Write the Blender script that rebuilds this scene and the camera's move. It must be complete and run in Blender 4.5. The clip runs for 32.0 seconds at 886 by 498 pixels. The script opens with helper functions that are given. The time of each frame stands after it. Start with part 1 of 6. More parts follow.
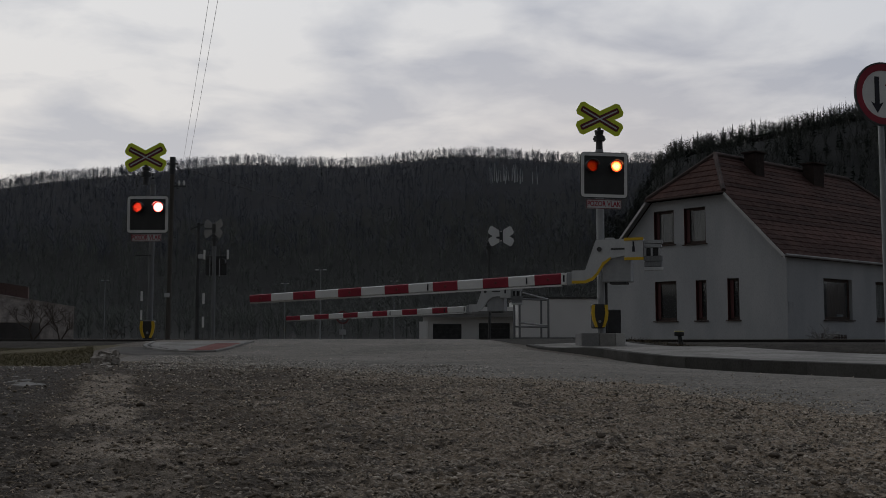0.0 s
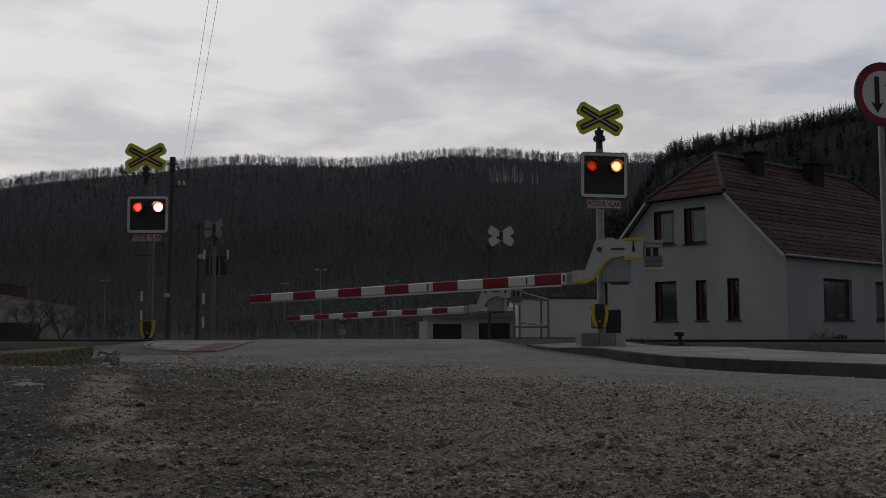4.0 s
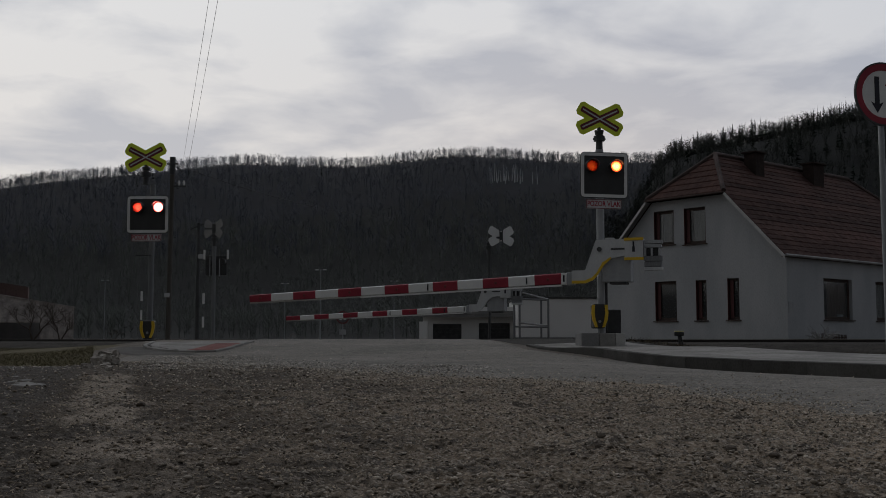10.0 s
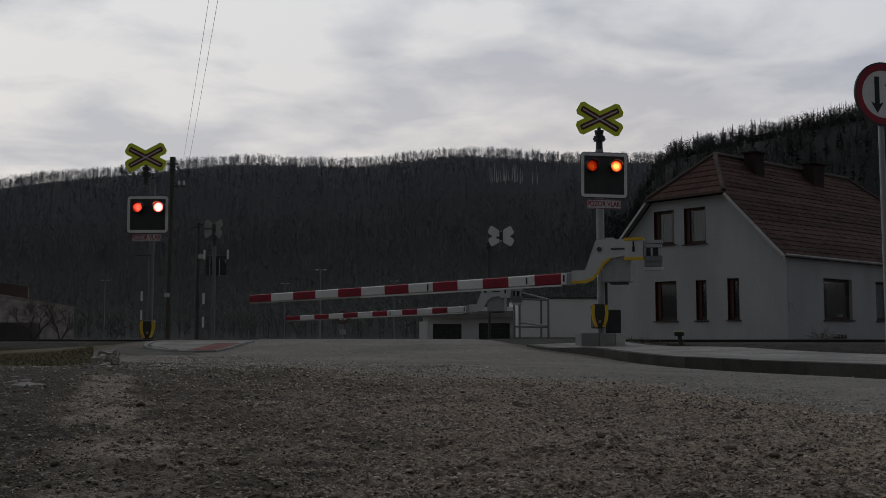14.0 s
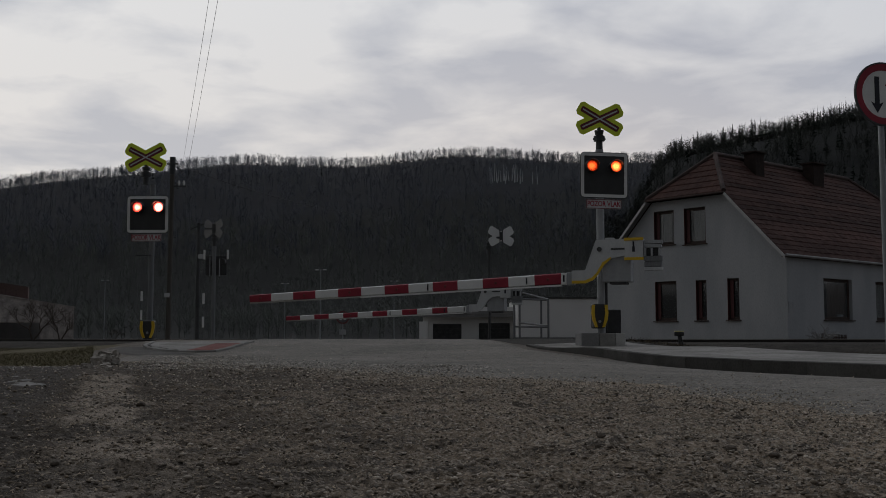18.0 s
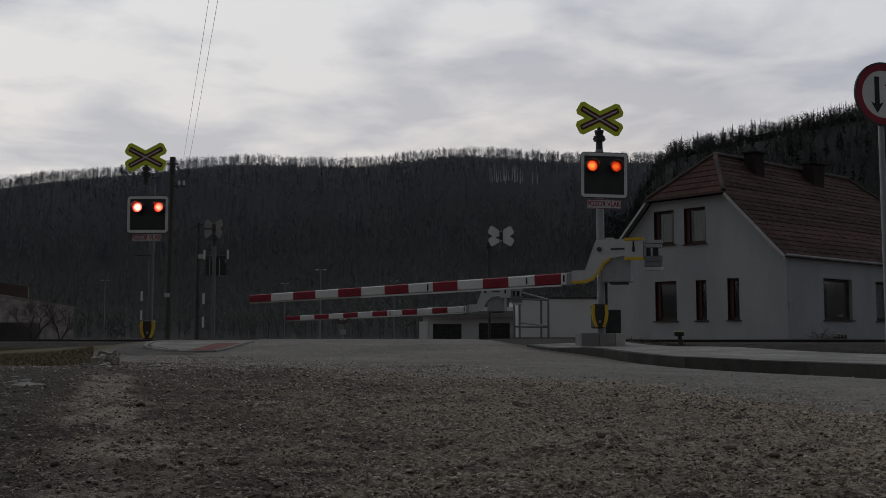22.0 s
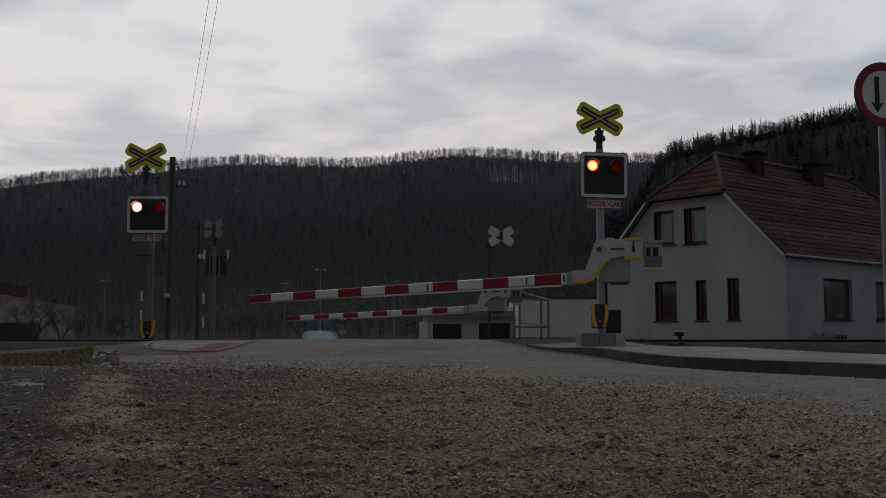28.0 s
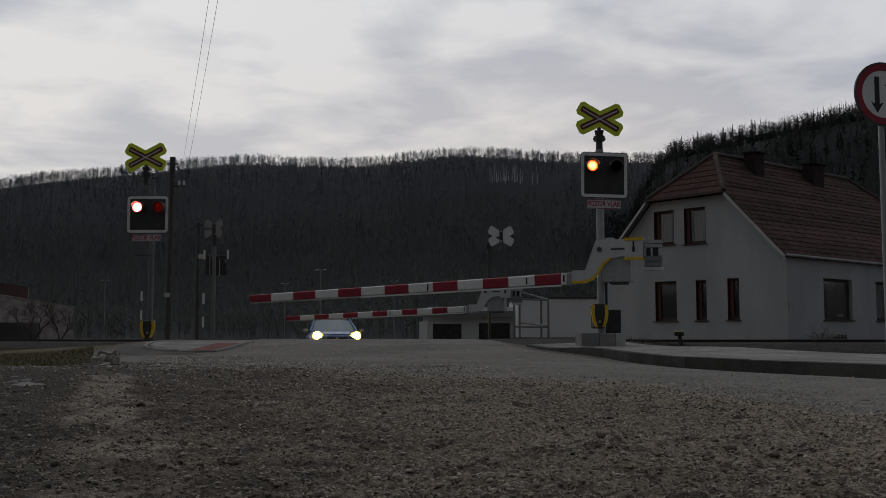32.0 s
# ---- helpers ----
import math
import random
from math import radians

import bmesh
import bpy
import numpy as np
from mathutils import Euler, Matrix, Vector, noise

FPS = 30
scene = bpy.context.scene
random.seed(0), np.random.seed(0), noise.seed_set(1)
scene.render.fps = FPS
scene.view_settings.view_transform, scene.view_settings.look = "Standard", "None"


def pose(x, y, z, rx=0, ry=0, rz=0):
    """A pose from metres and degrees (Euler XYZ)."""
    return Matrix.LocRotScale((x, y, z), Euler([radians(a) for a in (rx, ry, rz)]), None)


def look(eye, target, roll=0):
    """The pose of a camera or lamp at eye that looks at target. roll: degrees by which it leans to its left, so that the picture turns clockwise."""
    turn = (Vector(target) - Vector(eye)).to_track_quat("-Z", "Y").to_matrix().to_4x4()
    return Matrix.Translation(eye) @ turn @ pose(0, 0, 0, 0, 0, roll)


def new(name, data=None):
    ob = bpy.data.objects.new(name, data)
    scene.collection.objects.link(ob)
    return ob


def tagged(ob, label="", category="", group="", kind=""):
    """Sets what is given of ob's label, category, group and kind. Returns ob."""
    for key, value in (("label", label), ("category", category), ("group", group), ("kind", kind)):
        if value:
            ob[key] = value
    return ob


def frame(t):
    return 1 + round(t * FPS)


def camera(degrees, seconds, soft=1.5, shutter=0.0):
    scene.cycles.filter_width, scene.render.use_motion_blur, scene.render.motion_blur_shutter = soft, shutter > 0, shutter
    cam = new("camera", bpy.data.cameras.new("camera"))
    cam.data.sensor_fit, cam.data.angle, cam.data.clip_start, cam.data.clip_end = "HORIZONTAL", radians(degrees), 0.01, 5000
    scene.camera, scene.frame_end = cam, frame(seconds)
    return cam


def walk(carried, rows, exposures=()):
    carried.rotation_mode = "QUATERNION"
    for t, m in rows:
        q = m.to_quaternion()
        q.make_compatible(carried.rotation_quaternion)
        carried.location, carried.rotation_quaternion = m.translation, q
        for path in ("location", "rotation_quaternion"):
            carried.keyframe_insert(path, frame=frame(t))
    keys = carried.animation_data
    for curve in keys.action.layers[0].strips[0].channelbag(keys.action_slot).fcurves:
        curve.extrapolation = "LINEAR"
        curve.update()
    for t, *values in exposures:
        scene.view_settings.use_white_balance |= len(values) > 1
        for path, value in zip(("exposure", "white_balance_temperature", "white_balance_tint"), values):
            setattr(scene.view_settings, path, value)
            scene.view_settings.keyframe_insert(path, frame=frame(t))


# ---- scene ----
cam = camera(45.94, 32.0, soft=0.8)
EYE = pose(0, 0, 0.30, 94.912, 0, 0)
walk(cam, [(0.0, EYE), (32.0, EYE)])

# ---- light: dusk under cloud, the west ahead still bright ----
SKY_NEAR, SKY_FAR = 0.66, 0.122
world = bpy.data.worlds.new("dusk_sky")
scene.world = world
world.use_nodes = True
wn = world.node_tree
sky_tex = wn.nodes.new("ShaderNodeTexSky")
sky_tex.sky_type = "NISHITA"
sky_tex.sun_disc = False
sky_tex.sun_elevation = radians(6)
sky_tex.sun_rotation = radians(8)
wn.links.new(sky_tex.outputs[0], wn.nodes["Background"].inputs[0])
wn.nodes["Background"].inputs[1].default_value = 0.03
sun_data = bpy.data.lights.new("sun", "SUN")
sun_data.energy, sun_data.angle, sun_data.color = 0.5, radians(20), (1.0, 0.93, 0.85)
sun = new("sun", sun_data)
sun.matrix_world = look((8, 60, 9), (0, 0, 0))


# ---- materials ----
def nodes_of(name):
    m = bpy.data.materials.new(name)
    m.use_nodes = True
    t = m.node_tree
    return m, t, t.nodes["Principled BSDF"]


def mixer(t, a, b, fac, mode="MIX"):
    n = t.nodes.new("ShaderNodeMix")
    n.data_type, n.blend_type = "RGBA", mode
    for sock, v in ((n.inputs[0], fac), (n.inputs[6], a), (n.inputs[7], b)):
        if isinstance(v, (int, float)):
            sock.default_value = v
        elif isinstance(v, tuple):
            sock.default_value = (*v, 1)
        else:
            t.links.new(v, sock)
    return n.outputs[2]


def grain(t, vec, scale, detail=5, rough=0.6, bent=0.0):
    n = t.nodes.new("ShaderNodeTexNoise")
    n.inputs["Scale"].default_value = scale
    n.inputs["Detail"].default_value = detail
    n.inputs["Roughness"].default_value = rough
    n.inputs["Distortion"].default_value = bent
    if vec:
        t.links.new(vec, n.inputs["Vector"])
    return n.outputs["Fac"]


def ranged(t, v, a, b, c=0.0, d=1.0):
    n = t.nodes.new("ShaderNodeMapRange")
    t.links.new(v, n.inputs[0])
    for i, x in enumerate((a, b, c, d)):
        n.inputs[i + 1].default_value = x
    return n.outputs[0]


def surf(name, a, b, scale=3.0, fine=60.0, rough=0.8, metal=0.0, bump=0.3, depth=0.01, dirt=0.35, piece=0.0, world_space=False, streak=1.0, island=0.0):
    """Two scales of colour, fine relief, uneven gloss; piece: how much single pieces differ."""
    m, t, p = nodes_of(name)
    if world_space:
        vec = t.nodes.new("ShaderNodeNewGeometry").outputs["Position"]
    else:
        vec = t.nodes.new("ShaderNodeTexCoord").outputs["Object"]
    if streak != 1.0:
        mp = t.nodes.new("ShaderNodeMapping")
        mp.inputs["Scale"].default_value = (1, 1, streak)
        t.links.new(vec, mp.inputs[0])
        vec = mp.outputs[0]
    big = grain(t, vec, scale)
    small = grain(t, vec, fine, 3)
    col = mixer(t, a, b, ranged(t, big, 0.36, 0.64))
    dark = tuple(c * 0.55 for c in a)
    col = mixer(t, col, dark, ranged(t, small, 0.45, 0.72, 0.0, dirt))
    if piece:
        info = t.nodes.new("ShaderNodeObjectInfo")
        col = mixer(t, col, ranged(t, info.outputs["Random"], 0, 1, 1 - piece, 1 + piece * 0.3), 1.0, "MULTIPLY")
    if island:
        geo = t.nodes.new("ShaderNodeNewGeometry")
        col = mixer(t, col, ranged(t, geo.outputs["Random Per Island"], 0, 1, 1 - island, 1 + island), 1.0, "MULTIPLY")
    t.links.new(col, p.inputs["Base Color"])
    t.links.new(ranged(t, small, 0.3, 0.7, max(0.05, rough - 0.12), min(1, rough + 0.1)), p.inputs["Roughness"])
    p.inputs["Metallic"].default_value = metal
    if rough >= 0.9:
        p.inputs["Specular IOR Level"].default_value = 0.15
    bn = t.nodes.new("ShaderNodeBump")
    bn.inputs["Strength"].default_value, bn.inputs["Distance"].default_value = bump, depth
    t.links.new(small, bn.inputs["Height"])
    t.links.new(bn.outputs[0], p.inputs["Normal"])
    return m


def glow(name, colour, strength, rim=None, core=None):
    """A lamp face that gives off light, paler in its middle where rim (its radius) is given."""
    m, t, p = nodes_of(name)
    e = t.nodes.new("ShaderNodeEmission")
    e.inputs[0].default_value, e.inputs[1].default_value = (*colour, 1), strength
    if rim:
        vec = t.nodes.new("ShaderNodeTexCoord").outputs["Object"]
        ln = t.nodes.new("ShaderNodeVectorMath")
        ln.operation = "LENGTH"
        t.links.new(vec, ln.inputs[0])
        v = t.nodes.new("ShaderNodeTexVoronoi")
        v.inputs["Scale"].default_value = 55
        t.links.new(vec, v.inputs["Vector"])
        k = t.nodes.new("ShaderNodeMath")
        k.operation = "MULTIPLY"
        t.links.new(ranged(t, ln.outputs["Value"], rim * 0.45, rim, strength, strength * 0.24), k.inputs[0])
        t.links.new(ranged(t, v.outputs["Distance"], 0.1, 0.6, 1.25, 0.5), k.inputs[1])
        t.links.new(k.outputs[0], e.inputs[1])
        t.links.new(mixer(t, core, colour, ranged(t, ln.outputs["Value"], rim * 0.42, rim * 0.92)), e.inputs[0])
    t.links.new(e.outputs[0], t.nodes["Material Output"].inputs[0])
    return m


def tinted(name, colour):
    m, t, p = nodes_of(name)
    g = t.nodes.new("ShaderNodeBsdfTransparent")
    g.inputs[0].default_value = (*colour, 1)
    t.links.new(g.outputs[0], t.nodes["Material Output"].inputs[0])
    return m


def clouds():
    """Layered evening cloud as the light of the sky: bright to the west, dim behind."""
    m, t, p = nodes_of("evening_cloud")
    vec = t.nodes.new("ShaderNodeTexCoord").outputs["Object"]
    sp = t.nodes.new("ShaderNodeSeparateXYZ")
    t.links.new(vec, sp.inputs[0])
    zz = t.nodes.new("ShaderNodeMath")
    zz.operation = "ADD"
    zz.inputs[1].default_value = 0.10
    t.links.new(sp.outputs[2], zz.inputs[0])
    flat = t.nodes.new("ShaderNodeCombineXYZ")
    for i in (0, 1):
        dv = t.nodes.new("ShaderNodeMath")
        dv.operation = "DIVIDE"
        t.links.new(sp.outputs[i], dv.inputs[0])
        t.links.new(zz.outputs[0], dv.inputs[1])
        t.links.new(dv.outputs[0], flat.inputs[i])
    mp = t.nodes.new("ShaderNodeMapping")
    mp.inputs["Scale"].default_value = (1.0, 0.9, 1)
    mp.inputs["Rotation"].default_value = (0, 0, radians(-14))
    mp.inputs["Location"].default_value = (3.1, 1.7, 0)
    t.links.new(flat.outputs[0], mp.inputs[0])
    broad = grain(t, mp.outputs[0], 1.1, 4, 0.5, 0.3)
    wisp = grain(t, mp.outputs[0], 3.0, 6, 0.52, 0.25)
    mix = t.nodes.new("ShaderNodeMath")
    mix.operation = "MULTIPLY_ADD"
    mix.inputs[1].default_value = 0.85
    t.links.new(wisp, mix.inputs[0])
    t.links.new(broad, mix.inputs[2])
    f = ranged(t, mix.outputs[0], 0.78, 1.06)
    high = mixer(t, (0.70, 0.75, 0.86), (1.16, 1.18, 1.21), f)
    low = mixer(t, (0.80, 0.81, 0.87), (1.13, 1.10, 1.09), f)
    col = mixer(t, low, high, ranged(t, sp.outputs[2], 0.17, 0.36))
    col = mixer(t, mixer(t, col, (0.99, 1.0, 1.01), 1.0, "MULTIPLY"), col, ranged(t, sp.outputs[1], -0.2, 0.6))
    col = mixer(t, col, mixer(t, (1.12, 1.105, 1.085), (0.865, 0.89, 0.94), ranged(t, sp.outputs[0], -0.42, 0.42)), 1.0, "MULTIPLY")
    e = t.nodes.new("ShaderNodeEmission")
    t.links.new(col, e.inputs[0])
    t.links.new(ranged(t, sp.outputs[1], -0.35, 0.85, SKY_FAR, SKY_NEAR), e.inputs[1])
    tr = t.nodes.new("ShaderNodeBsdfTransparent")
    ms = t.nodes.new("ShaderNodeMixShader")
    ms.inputs[0].default_value = 0.12
    t.links.new(e.outputs[0], ms.inputs[1])
    t.links.new(tr.outputs[0], ms.inputs[2])
    t.links.new(ms.outputs[0], t.nodes["Material Output"].inputs[0])
    return m


M = {
    "cloud": clouds(),
    "dirt": surf("dirt", (0.15, 0.13, 0.11), (0.24, 0.21, 0.18), 0.9, 70, 0.95, 0, 0.9, 0.02, 0.5, world_space=True),
    "gravel": surf("gravel", (0.20, 0.165, 0.125), (0.32, 0.26, 0.195), 1.2, 40, 0.93, 0, 0.5, 0.01, 0.3, world_space=True, island=0.55),
    "stone_mix": surf("pale_chips", (0.30, 0.26, 0.215), (0.46, 0.40, 0.33), 3, 40, 0.92, 0, 0.3, 0.005, 0.3, world_space=True, island=0.45),
    "grey_chips": surf("grey_chippings", (0.27, 0.245, 0.212), (0.39, 0.358, 0.315), 0.8, 40, 0.92, 0, 0.2, 0.004, 0.2, world_space=True, island=0.7),
    "grit": surf("fine_grit", (0.21, 0.17, 0.125), (0.30, 0.245, 0.185), 0.8, 40, 0.92, 0, 0.2, 0.004, 0.2, world_space=True, island=0.9),
    "chips": surf("loose_chippings", (0.25, 0.215, 0.17), (0.36, 0.31, 0.25), 0.8, 40, 0.92, 0, 0.2, 0.004, 0.2, world_space=True, island=0.75),
    "dark_mix": surf("dark_chips", (0.085, 0.07, 0.056), (0.14, 0.118, 0.094), 3, 40, 0.92, 0, 0.3, 0.005, 0.3, world_space=True),
    "stone": surf("stone", (0.30, 0.26, 0.215), (0.42, 0.37, 0.31), 6, 50, 0.9, 0, 0.6, 0.01, 0.4, piece=0.4),
    "dark_stone": surf("dark_stone", (0.12, 0.10, 0.08), (0.18, 0.15, 0.12), 8, 60, 0.9, 0, 0.6, 0.008, 0.4, piece=0.4),
    "grass": surf("winter_grass", (0.105, 0.090, 0.050), (0.15, 0.126, 0.072), 1.5, 40, 0.95, 0, 0.8, 0.02, 0.5, world_space=True),
    "blade": surf("winter_blades", (0.135, 0.118, 0.066), (0.18, 0.158, 0.094), 0.8, 9, 0.95, 0, 0.0, 0.01, 0.3, world_space=True, island=0.2),
    "brown_turf": surf("brown_turf", (0.060, 0.048, 0.032), (0.10, 0.08, 0.054), 0.9, 12, 0.95, 0, 0.8, 0.02, 0.5, world_space=True, island=0.3),
    "drape": surf("brown_drape", (0.27, 0.19, 0.155), (0.34, 0.245, 0.20), 4, 60, 0.95, 0, 0.3, 0.005, 0.3, streak=0.05),
    "faded_roof": surf("faded_roof", (0.12, 0.082, 0.075), (0.17, 0.115, 0.105), 0.8, 12, 0.92, 0, 0.5, 0.02, 0.5),
    "ballast": surf("ballast", (0.042, 0.037, 0.031), (0.070, 0.062, 0.052), 4, 30, 0.95, 0, 1.0, 0.03, 0.5, world_space=True),
    "tar": surf("dark_asphalt", (0.085, 0.08, 0.073), (0.13, 0.123, 0.112), 1.5, 60, 0.9, 0, 0.6, 0.006, 0.4, world_space=True),
    "dark_soil": surf("dark_soil", (0.026, 0.024, 0.020), (0.050, 0.045, 0.037), 2.5, 25, 0.95, 0, 0.9, 0.02, 0.5, world_space=True),
    "concrete": surf("concrete", (0.26, 0.25, 0.235), (0.34, 0.33, 0.31), 2.5, 45, 0.9, 0, 0.4, 0.006, 0.35, piece=0.12),
    "kerb": surf("kerb_stone", (0.060, 0.058, 0.053), (0.10, 0.097, 0.09), 2.0, 45, 0.9, 0, 0.5, 0.006, 0.4, piece=0.25),
    "paving": surf("paving", (0.255, 0.245, 0.225), (0.385, 0.367, 0.343), 1.2, 16, 0.92, 0, 0.8, 0.01, 0.55, piece=0.2),
    "red_paving": surf("red_paving", (0.20, 0.075, 0.065), (0.27, 0.105, 0.09), 2, 50, 0.9, 0, 0.4, 0.005, 0.35, piece=0.2),
    "galv": surf("galvanised_steel", (0.30, 0.31, 0.32), (0.40, 0.41, 0.42), 4, 80, 0.55, 0.6, 0.15, 0.003, 0.2, streak=0.3),
    "grey_paint": surf("grey_paint", (0.30, 0.31, 0.32), (0.40, 0.41, 0.42), 3, 70, 0.6, 0, 0.1, 0.002, 0.25, streak=0.4),
    "pale_paint": surf("pale_grey_paint", (0.50, 0.51, 0.52), (0.60, 0.61, 0.61), 3, 70, 0.5, 0, 0.1, 0.002, 0.2, streak=0.4),
    "dark_steel": surf("dark_steel", (0.05, 0.052, 0.055), (0.09, 0.09, 0.09), 4, 70, 0.55, 0.5, 0.15, 0.003, 0.3),
    "old_steel": surf("weathered_steel", (0.15, 0.157, 0.165), (0.21, 0.215, 0.22), 4, 60, 0.7, 0.1, 0.15, 0.003, 0.3, streak=0.3),
    "black": surf("black_paint", (0.030, 0.030, 0.031), (0.044, 0.044, 0.045), 4, 80, 0.55, 0, 0.1, 0.002, 0.2),
    "sheet_back": surf("sheet_back", (0.55, 0.56, 0.57), (0.66, 0.67, 0.68), 4, 60, 0.5, 0.0, 0.1, 0.002, 0.25),
    "white": surf("white_sheeting", (0.78, 0.78, 0.77), (0.86, 0.86, 0.84), 4, 90, 0.5, 0, 0.1, 0.002, 0.18),
    "red": surf("red_sheeting", (0.27, 0.012, 0.032), (0.34, 0.018, 0.042), 4, 90, 0.5, 0, 0.1, 0.002, 0.2),
    "maroon": surf("dark_red_sheeting", (0.13, 0.022, 0.022), (0.18, 0.03, 0.03), 6, 90, 0.5, 0, 0.1, 0.002, 0.2),
    "lime": surf("fluorescent_yellow", (0.80, 0.93, 0.05), (0.86, 0.97, 0.08), 5, 90, 0.5, 0, 0.1, 0.002, 0.12),
    "yellow": surf("yellow_paint", (0.72, 0.45, 0.02), (0.80, 0.52, 0.03), 5, 90, 0.5, 0, 0.1, 0.002, 0.25),
    "pale_yellow": surf("faded_yellow_paint", (0.70, 0.66, 0.32), (0.80, 0.77, 0.45), 5, 90, 0.5, 0, 0.1, 0.002, 0.25),
    "lettering": surf("dark_red_lettering", (0.30, 0.01, 0.03), (0.36, 0.015, 0.035), 6, 90, 0.6, 0, 0.05, 0.001, 0.1),
    "ink": surf("black_lettering", (0.012, 0.012, 0.02), (0.02, 0.02, 0.03), 6, 90, 0.6, 0, 0.05, 0.001, 0.1),
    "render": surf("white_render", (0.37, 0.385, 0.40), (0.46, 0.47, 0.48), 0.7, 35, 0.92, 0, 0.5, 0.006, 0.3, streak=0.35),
    "white_render": surf("garage_render", (0.74, 0.74, 0.73), (0.80, 0.80, 0.79), 0.7, 35, 0.92, 0, 0.5, 0.006, 0.25, streak=0.4),
    "verge_paint": surf("white_board_paint", (0.48, 0.48, 0.48), (0.60, 0.60, 0.59), 3, 40, 0.6, 0, 0.2, 0.003, 0.25),
    "plinth": surf("plinth_render", (0.20, 0.20, 0.20), (0.28, 0.275, 0.27), 1.0, 35, 0.92, 0, 0.5, 0.006, 0.3),
    "tile": surf("clay_tile", (0.074, 0.042, 0.036), (0.112, 0.060, 0.050), 0.6, 5, 0.9, 0, 0.5, 0.03, 0.7, piece=0.35),
    "ridge": surf("ridge_tile", (0.065, 0.043, 0.038), (0.10, 0.066, 0.058), 2, 25, 0.85, 0, 0.5, 0.01, 0.4, piece=0.3),
    "wood": surf("brown_wood", (0.045, 0.030, 0.024), (0.08, 0.052, 0.042), 2, 40, 0.8, 0, 0.4, 0.004, 0.4, streak=0.15),
    "pole_wood": surf("pole_wood", (0.085, 0.078, 0.07), (0.13, 0.12, 0.108), 2, 30, 0.9, 0, 0.5, 0.006, 0.4, streak=0.1),
    "red_wood": surf("red_window_wood", (0.060, 0.015, 0.016), (0.085, 0.021, 0.021), 3, 40, 0.65, 0, 0.3, 0.003, 0.3, streak=0.2),
    "gutter": surf("zinc_gutter", (0.22, 0.22, 0.22), (0.32, 0.31, 0.30), 3, 50, 0.6, 0.2, 0.1, 0.002, 0.25),
    "brick": surf("chimney_brick", (0.034, 0.026, 0.024), (0.052, 0.038, 0.034), 4, 30, 0.92, 0, 0.6, 0.01, 0.4),
    "curtain": surf("curtain_cloth", (0.62, 0.61, 0.58), (0.74, 0.73, 0.70), 4, 60, 0.95, 0, 0.3, 0.005, 0.3, streak=0.05),
    "weathered": surf("weathered_wall", (0.30, 0.27, 0.255), (0.62, 0.57, 0.54), 2.6, 14, 0.92, 0, 0.5, 0.01, 0.4),
    "rubble": surf("pale_rubble", (0.31, 0.282, 0.245), (0.47, 0.43, 0.38), 7, 30, 0.92, 0, 0.9, 0.02, 0.5, piece=0.25),
    # room walls coloured dark, in place of the dimness indoors
    "room": surf("darkened_room", (0.09, 0.078, 0.068), (0.13, 0.11, 0.095), 1, 20, 0.95, 0, 0.2, 0.004, 0.3),
    # far woods tinted bluer than the near: distance haze put into the colour
    "forest": surf("hazy_bare_forest", (0.125, 0.134, 0.156), (0.175, 0.184, 0.208), 0.008, 0.25, 0.95, 0, 0.0, 0.01, 0.3, world_space=True),
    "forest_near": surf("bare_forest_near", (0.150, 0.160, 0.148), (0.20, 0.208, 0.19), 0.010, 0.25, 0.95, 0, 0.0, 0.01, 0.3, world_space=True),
    # hill floors near black: the shade under the trees is in their colour
    "hill_near": surf("shaded_floor_near", (0.0125, 0.0135, 0.013), (0.017, 0.018, 0.0165), 0.02, 0.5, 0.95, 0, 0.2, 0.1, 0.4, world_space=True),
    "conifer": surf("conifer", (0.024, 0.032, 0.026), (0.038, 0.05, 0.04), 0.05, 0.8, 0.95, 0, 0.0, 0.01, 0.4, world_space=True),
    # far floor, with the same blue haze tint
    "hill": surf("shaded_hazy_floor", (0.015, 0.016, 0.0195), (0.020, 0.021, 0.0245), 0.012, 0.5, 0.95, 0, 0.2, 0.1, 0.4, world_space=True),
    # darker copy of the near bare woods, for the nearer slope
    "forest_spur": surf("bare_forest_dark", (0.055, 0.060, 0.054), (0.078, 0.082, 0.073), 0.012, 0.25, 0.95, 0, 0.0, 0.01, 0.3, world_space=True),
    # darker copy of the bare woods: the skyline's silhouette put into the colour
    "ridge_twigs": surf("silhouette_twigs", (0.030, 0.031, 0.034), (0.045, 0.046, 0.049), 0.02, 0.5, 0.95, 0, 0.0, 0.01, 0.3, world_space=True),
    "birch": surf("birch_bark", (0.55, 0.55, 0.56), (0.75, 0.75, 0.76), 1, 8, 0.9, 0, 0.2, 0.01, 0.4),
    "twig": surf("bare_twigs", (0.075, 0.062, 0.052), (0.12, 0.10, 0.084), 3, 40, 0.95, 0, 0.2, 0.003, 0.3),
    "car_paint": surf("blue_car_paint", (0.09, 0.15, 0.30), (0.10, 0.165, 0.33), 3, 200, 0.25, 0.35, 0.02, 0.001, 0.05),
    "rubber": surf("rubber", (0.02, 0.02, 0.02), (0.03, 0.03, 0.03), 5, 60, 0.85, 0, 0.3, 0.003, 0.2),
    "rust": surf("rusty_rail", (0.024, 0.021, 0.019), (0.040, 0.034, 0.030), 3, 60, 0.8, 0.3, 0.3, 0.003, 0.4),
    "pale_concrete": surf("pale_concrete", (0.50, 0.49, 0.47), (0.60, 0.59, 0.57), 3, 45, 0.9, 0, 0.4, 0.006, 0.3),
